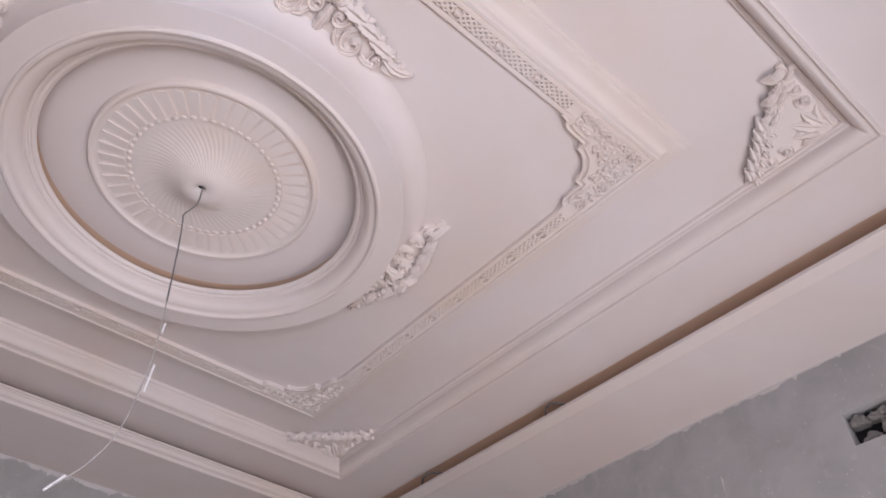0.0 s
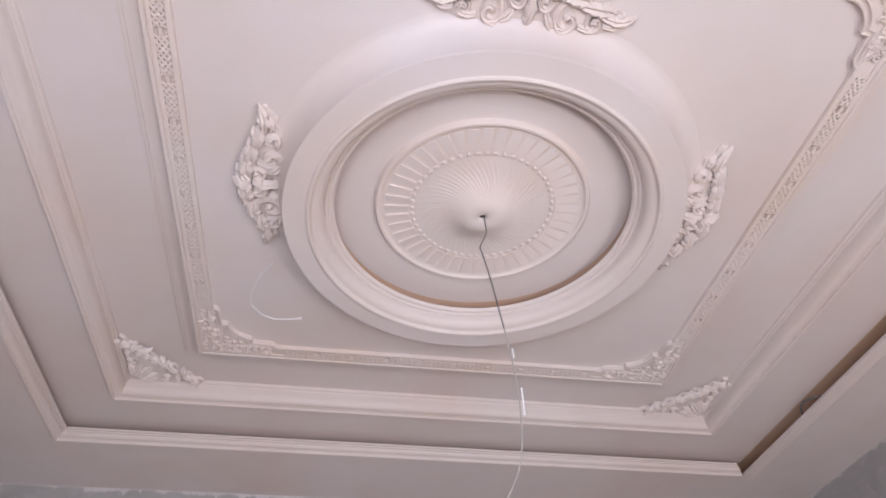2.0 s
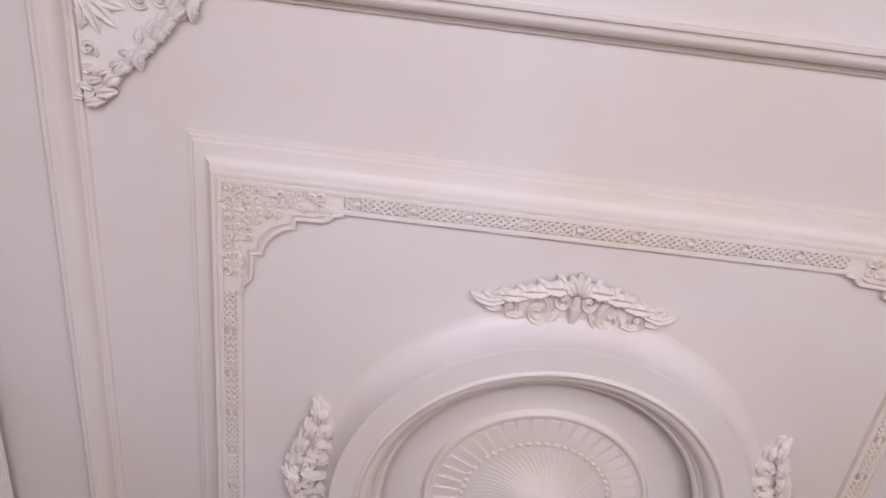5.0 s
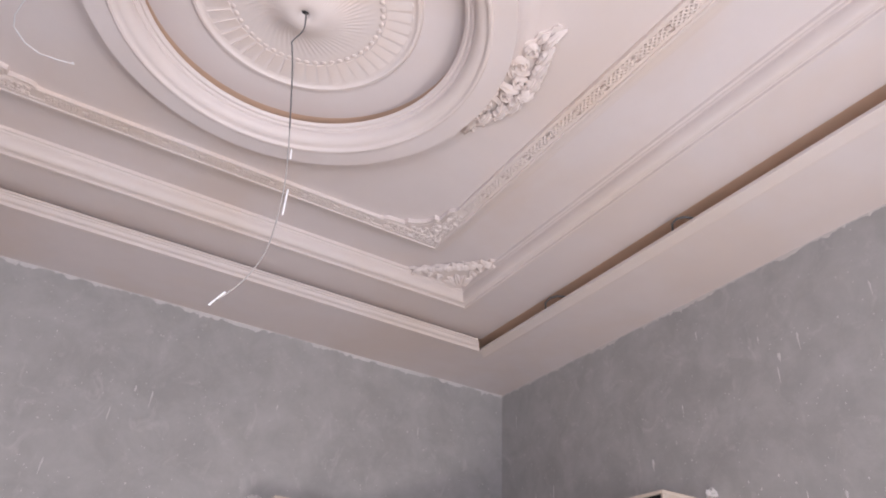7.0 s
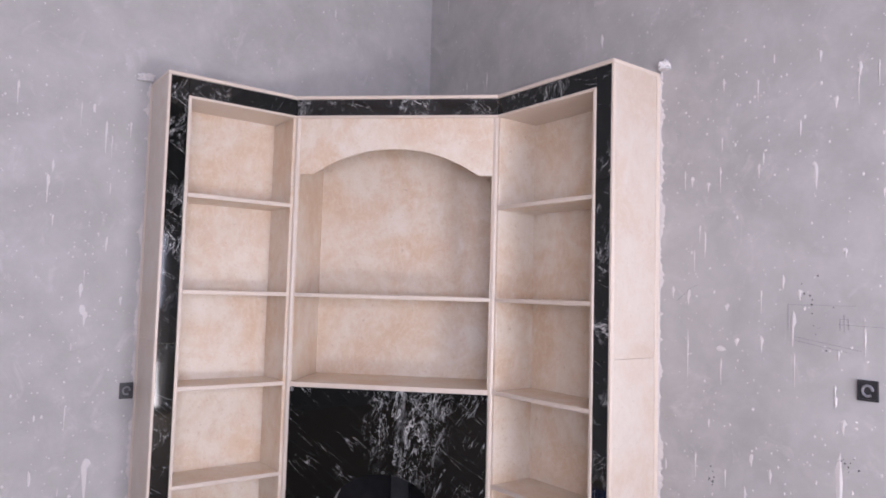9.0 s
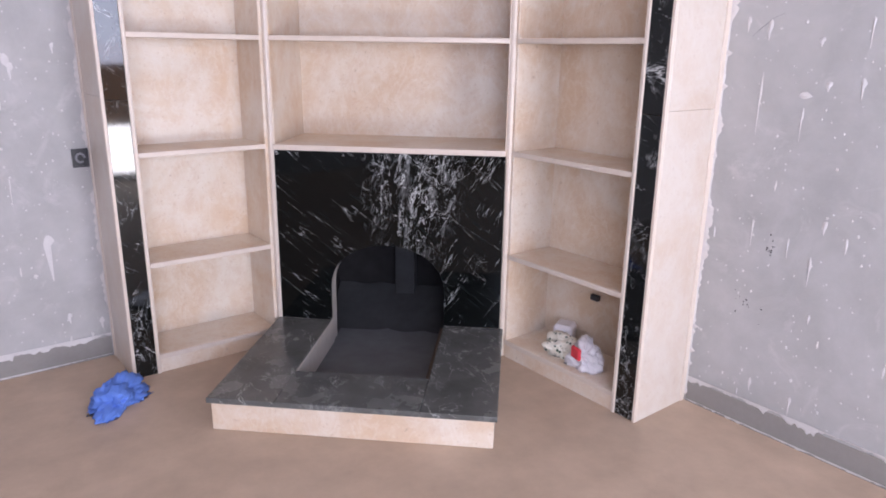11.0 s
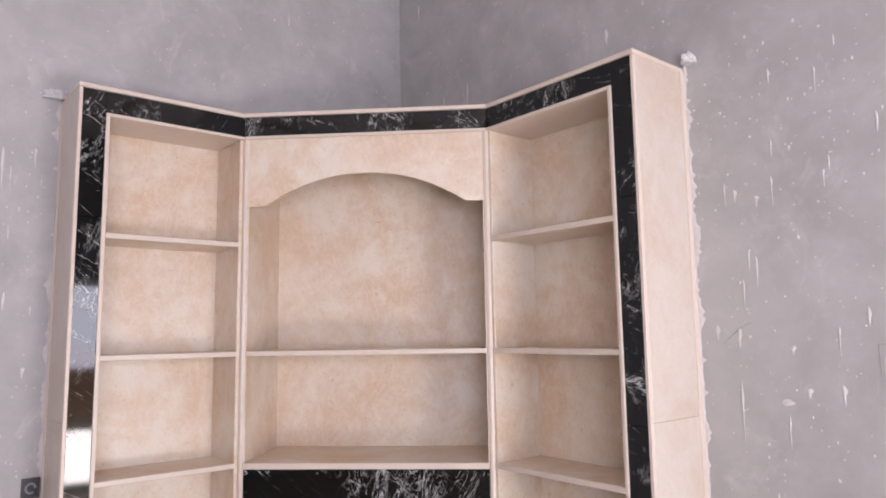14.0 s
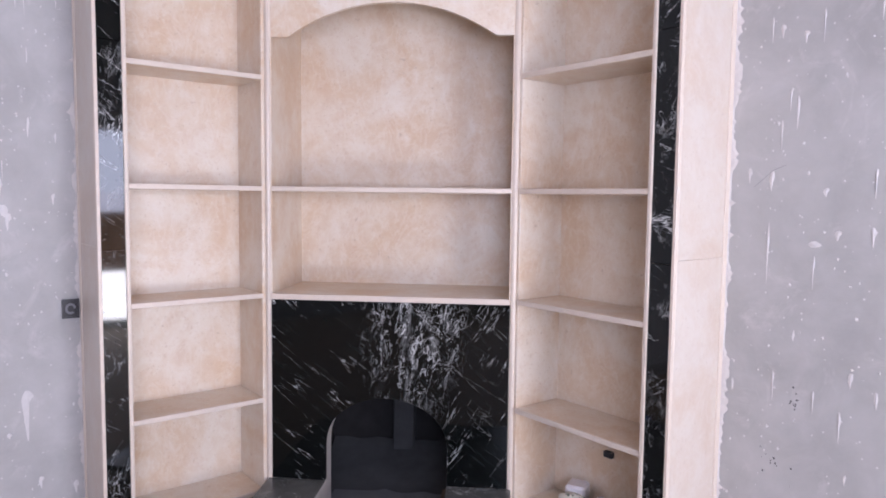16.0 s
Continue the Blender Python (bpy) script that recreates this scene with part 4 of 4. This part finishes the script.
ob = tagged(link("junction_box", box(bmesh.new(), (-0.095, -1.475, 0.335), (-0.074, -1.43, 0.362), None, 0.003), BLACKPLASTIC), "small black cable clip on the shelf's back panel", "cable clip")

# broken-out openings high in the walls
ob = thing("conduit_box", "broken wall recess with orange conduit box and wire ends", "conduit box")
u0, u1, z0, z1 = ELBOX
part("recess", box(bmesh.new(), (u0 - 0.01, 0.09, z0 - 0.01), (u1 + 0.01, 0.13, z1 + 0.01)), BARE, ob)
part("conduit_end", box(bmesh.new(), (u0 + 0.15, 0.03, z0 + 0.015), (u1 - 0.015, 0.09, z1 - 0.03), None, 0.008), ORANGE, ob, "orange plastic box")
part("metal_box", box(bmesh.new(), (u0 + 0.01, 0.02, z0 + 0.01), (u0 + 0.10, 0.09, z1 - 0.01), None, 0.004), GREYPLASTIC, ob)
bm = bmesh.new()
tube(bm, [(u0 + 0.08, 0.02, z1 - 0.03), (u0 + 0.11, -0.015, z1 + 0.05), (u0 + 0.115, -0.02, z1 + 0.14), (u0 + 0.135, -0.015, z1 + 0.19)], 0.009, 6)
part("wire_end", bm, BLACKPLASTIC, ob)
bm = bmesh.new()
tube(bm, [(u0 + 0.05, 0.02, z1 - 0.03), (u0 + 0.03, -0.012, z1 + 0.06), (u0 - 0.02, -0.012, z1 + 0.14)], 0.006, 6)
part("wire_end", bm, TAPE, ob)
ob = thing("wall_recess", "rough broken recess with bare cement high in the wall", "wall recess")
bm = bmesh.new()
box(bm, (VENT[0] - 0.01, 0.07, VENT[2] - 0.01), (VENT[1] + 0.01, 0.11, VENT[3] + 0.01), east)
# back is near black in place of the recess's own shade
part("recess_back", bm, NEARBLACK, ob)
rnd = random.Random(6)
for k in range(9):
    u, z, r = rnd.uniform(VENT[0] + 0.02, VENT[1] - 0.02), rnd.uniform(VENT[2] + 0.02, VENT[3] - 0.02), rnd.uniform(0.02, 0.04)
    bm = lump(bmesh.new(), (r * 0.6, r, r), k, 0.6)
    bm.transform(Matrix.Translation((0.05, -u, z - r * 0.72)))
    part("mortar_lump", bm, BARE, ob)

# hanging lamp wire with taped joints
wire = thing("lamp_wire", "thin grey lamp wire hanging from the rosette with white taped joints", "wire")


def hang(off, z):
    return (MX + 0.967 * off, MY - 0.254 * off, z)


line = [hang(0, 3.84), hang(0.007, 3.77), hang(0.008, 3.70), hang(-0.020, 3.63), hang(-0.016, 3.60), hang(0.002, 3.5), hang(0.03, 3.3), hang(0.055, 3.1), hang(0.066, 2.93), hang(0.055, 2.74), hang(0.01, 2.62), hang(-0.06, 2.53)]
fine = []
for i in range(len(line) - 1):
    p = [Vector(line[max(0, min(len(line) - 1, i + k))]) for k in (-1, 0, 1, 2)]
    for k in range(5):
        t = k / 5
        fine.append(0.5 * (2 * p[1] + (p[2] - p[0]) * t + (2 * p[0] - 5 * p[1] + 4 * p[2] - p[3]) * t * t + (3 * p[1] - p[0] - 3 * p[2] + p[3]) * t ** 3))
part("cable", tube(bmesh.new(), fine[:33], 0.0028, 6), WIRE, wire, "dark grey cable", True)
part("cable", tube(bmesh.new(), fine[32:], 0.0022, 6), PALEWIRE, wire, "thin pale cable", True)
for a, b, dx_ in ((0.062, 0.064, 0.0), (0.066, 0.066, 0.012), (-0.03, -0.065, 0.0)):
    za, zb = ((3.13, 3.09) if dx_ == 0 and a > 0 else (2.97, 2.87) if a > 0 else (2.575, 2.525))
    part("tape", tube(bmesh.new(), [hang(a + dx_, za), hang(b + dx_, zb)], 0.0032, 6), TAPE, wire, "white tape")

# slack cables that lie in the open cove and sag over its edge
for y, l in ((-1.45, 0.34), (-2.50, 0.24)):
    x = LIP[0] + LIP[2]
    bm = tube(bmesh.new(), [(x + 0.15, y + l / 2, SOFFIT + 0.02), (x + 0.03, y + l / 3, SOFFIT + 0.035), (x - 0.012, y + l / 6, SOFFIT + 0.05),
                            (x - 0.022, y, SOFFIT + 0.055), (x - 0.012, y - l / 6, SOFFIT + 0.045), (x + 0.03, y - l / 3, SOFFIT + 0.03), (x + 0.15, y - l / 2, SOFFIT + 0.02)], 0.006, 6)
    tagged(link("slack_cable", bm, WIRE, smooth=True), "slack grey cable loop lying in the ceiling cove", "cable")


# ---------------------------------------------------------------- gypsum splashes and ragged joints on the walls
def splash_set(name, label, where, spans, seed, count, special, avoid):
    rnd = random.Random(seed)
    bm = bmesh.new()

    def blob(u, z, w, h, tail=0.0):
        n = 9
        mid_v = bm.verts.new(where(u, -0.0035, z))
        rim = []
        for i in range(n):
            a = math.tau * i / n
            q = rnd.uniform(0.65, 1.2)
            dz = math.sin(a) * h * q - (tail if math.sin(a) < -0.8 else 0)
            rim.append(bm.verts.new(where(u + math.cos(a) * w * q * (0.5 if math.sin(a) < -0.5 and tail else 1), -0.0006, z + dz)))
        for i in range(n):
            bm.faces.new((mid_v, rim[i], rim[(i + 1) % n]))

    for u, z, w, h, tail in special:
        blob(u, z, w, h, tail)
    made = 0
    while made < count:
        u, z = rnd.uniform(*spans), rnd.uniform(0.1, 2.6) if rnd.random() < 0.94 else rnd.uniform(2.6, 3.6)
        if avoid(u, z):
            continue
        made += 1
        kind = rnd.random()
        if kind < 0.89:
            r = 0.0018 + 0.0042 * rnd.random() ** 2
            blob(u, z, r, r * rnd.uniform(0.8, 1.6))
        elif kind < 0.975:
            blob(u, z, rnd.uniform(0.003, 0.007), rnd.uniform(0.012, 0.040), rnd.choice((0, 0.01, 0.035, 0.06)))
        else:
            blob(u, z, rnd.uniform(0.006, 0.013), rnd.uniform(0.010, 0.03), rnd.uniform(0, 0.03))
    return tagged(link(name, bm, SPLASH), label, "splashes", kind="stuff")


splash_set("gypsum_splashes", "dried white gypsum splashes on the grey wall", north, (-RX + 0.05, -0.02), 31, 1300,
           [(-2.113, 1.372, 0.022, 0.028, 0.0), (-2.10, 1.34, 0.012, 0.03, 0.02), (-2.054, 0.60, 0.020, 0.035, 0.16), (-2.02, 1.72, 0.006, 0.03, 0.02), (-2.30, 2.0, 0.008, 0.05, 0.06), (-2.05, 2.30, 0.006, 0.06, 0.05)],
           lambda u, z: u > -1.86 and z < 2.6)
splash_set("gypsum_splashes", "dried white gypsum splashes and drips on the grey wall", east, (0.02, RY - 0.05), 32, 1500,
           [(2.623, 2.02, 0.012, 0.045, 0.03), (2.063, 1.53, 0.010, 0.025, 0.03), (2.53, 1.43, 0.012, 0.04, 0.06), (2.144, 1.78, 0.008, 0.045, 0.04), (2.08, 2.05, 0.010, 0.016, 0.02), (2.16, 2.02, 0.010, 0.014, 0.02),
            (2.40, 1.35, 0.012, 0.022, 0.03), (2.22, 1.30, 0.022, 0.012, 0.0), (2.06, 1.30, 0.005, 0.07, 0.09), (2.70, 0.85, 0.016, 0.09, 0.12), (0.42, 2.86, 0.006, 0.04, 0.03), (0.62, 2.86, 0.006, 0.05, 0.03)],
           lambda u, z: u < 1.93 and z < 2.6)


def ragged(name, label, where, run, at, upright, seed, low=0.008, high=0.03, mat=None):
    """A torn edge of gypsum along a joint: it runs along u (or z) and frays away from it."""
    rnd = random.Random(seed)
    bm, last, f = bmesh.new(), None, 0.5
    a, b = run
    n = max(4, int(abs(b - a) / 0.012))
    for i in range(n + 1):
        t = a + (b - a) * i / n
        f = min(1, max(0, f + rnd.uniform(-0.38, 0.38)))
        d = low + (high - low) * f ** 2 + (rnd.uniform(0.0, high) if rnd.random() < 0.04 else 0)
        pts = ((t, at), (t, at - d)) if not upright else ((at, t), (at + upright * d, t))
        row = [bm.verts.new(where(pts[0][0], -0.006, pts[0][1])), bm.verts.new(where(*((pts[0][0] + pts[1][0]) / 2, -0.005, (pts[0][1] + pts[1][1]) / 2))),
               bm.verts.new(where(pts[1][0], -0.0008, pts[1][1]))]
        if last:
            for k in range(2):
                bm.faces.new((last[k], row[k], row[k + 1], last[k + 1]))
        last = row
    return tagged(link(name, bm, mat or SPLASH), label, "joint", kind="structure")


ragged("trim_joint", "ragged white gypsum joint under the ceiling border", north, (-RX, -0.01), SOFFIT, 0, 41, 0.004, 0.028)
ragged("trim_joint", "ragged white gypsum joint under the ceiling border", east, (0.01, RY), SOFFIT, 0, 42, 0.003, 0.024, JOINT)
ragged("trim_joint", "ragged gypsum joint beside the marble shelves", north, (0.03, 2.60), -1.846, -1, 43, 0.004, 0.020, JOINT)
ragged("trim_joint", "ragged gypsum joint beside the marble shelves", east, (0.03, 2.62), 1.908, 1, 44, 0.003, 0.028, JOINT)
for where, u, seed in ((north, -1.875, 51), (east, 1.935, 52)):
    bm = lump(bmesh.new(), (0.035, 0.02, 0.028), seed, 0.6)
    bm.transform(Matrix.Translation(Vector(where(u, -0.006, 2.595))))
    tagged(link("mortar_dab", bm, SPLASH), "dab of white mortar at the top of the shelves", "mortar dab")

# bare strip where the skirting is still missing
for where, run, seed in ((north, (-RX, -1.852), 61), (east, (1.915, RY), 62)):
    bm = bmesh.new()
    a, b = run
    box(bm, (a, -0.003, 0.0), (b, 0.0, 0.10), where)
    tagged(link("baseboard", bm, BARE), "bare cement strip along the foot of the wall", "baseboard", kind="structure")
    ragged("trim_joint", "ragged white edge above the bare cement strip", where, run, 0.118, 0, seed, 0.008, 0.04)
    ragged("trim_joint", "dried white slurry along the floor", where, run, 0.012, 0, seed + 5, 0.004, 0.012)

# pencil sketch and smudges
bm = bmesh.new()
for a, b in (((2.51, 1.50), (2.76, 1.50)), ((2.51, 1.50), (2.51, 1.40)), ((2.53, 1.375), (2.78, 1.335)), ((2.53, 1.36), (2.74, 1.325)), ((2.705, 1.45), (2.735, 1.45)), ((2.705, 1.45), (2.705, 1.405)),
             ((2.72, 1.47), (2.72, 1.40)), ((2.735, 1.45), (2.735, 1.41)), ((2.70, 1.43), (2.86, 1.425)), ((2.0, 1.50), (2.07, 1.56)), ((2.07, 1.56), (2.11, 1.575))):
    tube(bm, [east(a[0], -0.0006, a[1]), east(b[0], -0.0006, b[1])], 0.0008, 4)
tagged(link("pencil_marks", bm, PENCIL), "thin dark pencil lines drawn on the wall", "marks", kind="stuff")
rnd = random.Random(9)
bm = bmesh.new()
for cu, cz, n, spread in ((2.178, 0.736, 12, 0.018), (2.11, 0.50, 12, 0.05), (2.72, 0.93, 9, 0.03), (2.6, 1.45, 14, 0.09)):
    for _ in range(n):
        u, z, r = rnd.gauss(cu, spread * 0.6), rnd.gauss(cz, spread), rnd.uniform(0.0012, 0.0045)
        rim = [bm.verts.new(east(u + r * math.cos(a) * rnd.uniform(0.4, 1.2), -0.0012, z + r * math.sin(a) * rnd.uniform(0.6, 1.4))) for a in np.linspace(0, math.tau, 8)[:-1]]
        bm.faces.new(rim)
tagged(link("dark_smudges", bm, DARKBITS), "small dark smudges on the grey wall", "smudges", kind="stuff")

# ---------------------------------------------------------------- added window, doorway and what lies outside
bm = bmesh.new()
south = lambda u, w, z: (u, -RY - w - 0.06, z)
for a, b in (((-4.7, 0.05, 0.95), (-2.5, 0.11, 1.0)), ((-4.7, 0.05, 2.25), (-2.5, 0.11, 2.3)), ((-4.7, 0.05, 1.0), (-4.65, 0.11, 2.25)), ((-2.55, 0.05, 1.0), (-2.5, 0.11, 2.25)), ((-3.625, 0.05, 1.0), (-3.575, 0.11, 2.25))):
    box(bm, a, b, south, 0.004)
tagged(link("window_1", bm, GREYPLASTIC), "added grey window frame, out of view, round the fill lamps", "window", kind="structure")
bm = bmesh.new()
for a, b in (((-1.75, 0.02, 0.0), (-1.68, 0.12, 2.2)), ((-0.42, 0.02, 0.0), (-0.35, 0.12, 2.2)), ((-1.68, 0.02, 2.13), (-0.42, 0.12, 2.2))):
    box(bm, a, b, south, 0.004)
tagged(link("door_1", bm, TAPE), "open doorway with a pale frame", "doorway", kind="structure")
yard = thing("yard_wall", "grey yard wall with red brick courses outside the doorway", "wall", kind="structure")
bm = bmesh.new()
box(bm, (-6.0, -RY - 3.35, -0.14), (4.0, -RY - 3.15, 4.5))
part("mortar_core", bm, WALL, yard)
bm = bmesh.new()
box(bm, (-0.115, -0.02, 0.0), (0.115, 0.02, 0.07), None, 0.004)
first = part("brick", bm, BRICK, yard)
first.location = (-2.4, -RY - 3.15, 0.32)
for row in range(14):
    for k in range(20):
        if row or k:
            o = new("brick", first.data)
            o.parent = yard
            o.location = (-2.4 + 0.245 * k + 0.12 * (row % 2), -RY - 3.15, 0.32 + 0.082 * row)

# loose white thread stuck to the ceiling
pts = [(-3.632, -2.183), (-3.69, -2.10), (-3.722, -2.021), (-3.745, -1.94), (-3.745, -1.869), (-3.70, -1.80), (-3.642, -1.769), (-3.57, -1.775), (-3.506, -1.789), (-3.515, -1.80)]
tagged(link("thread", tube(bmesh.new(), [(x, y, FIELD - 0.003) for x, y in pts], 0.003, 5), TAPE), "loose curved white thread stuck to the ceiling", "thread")
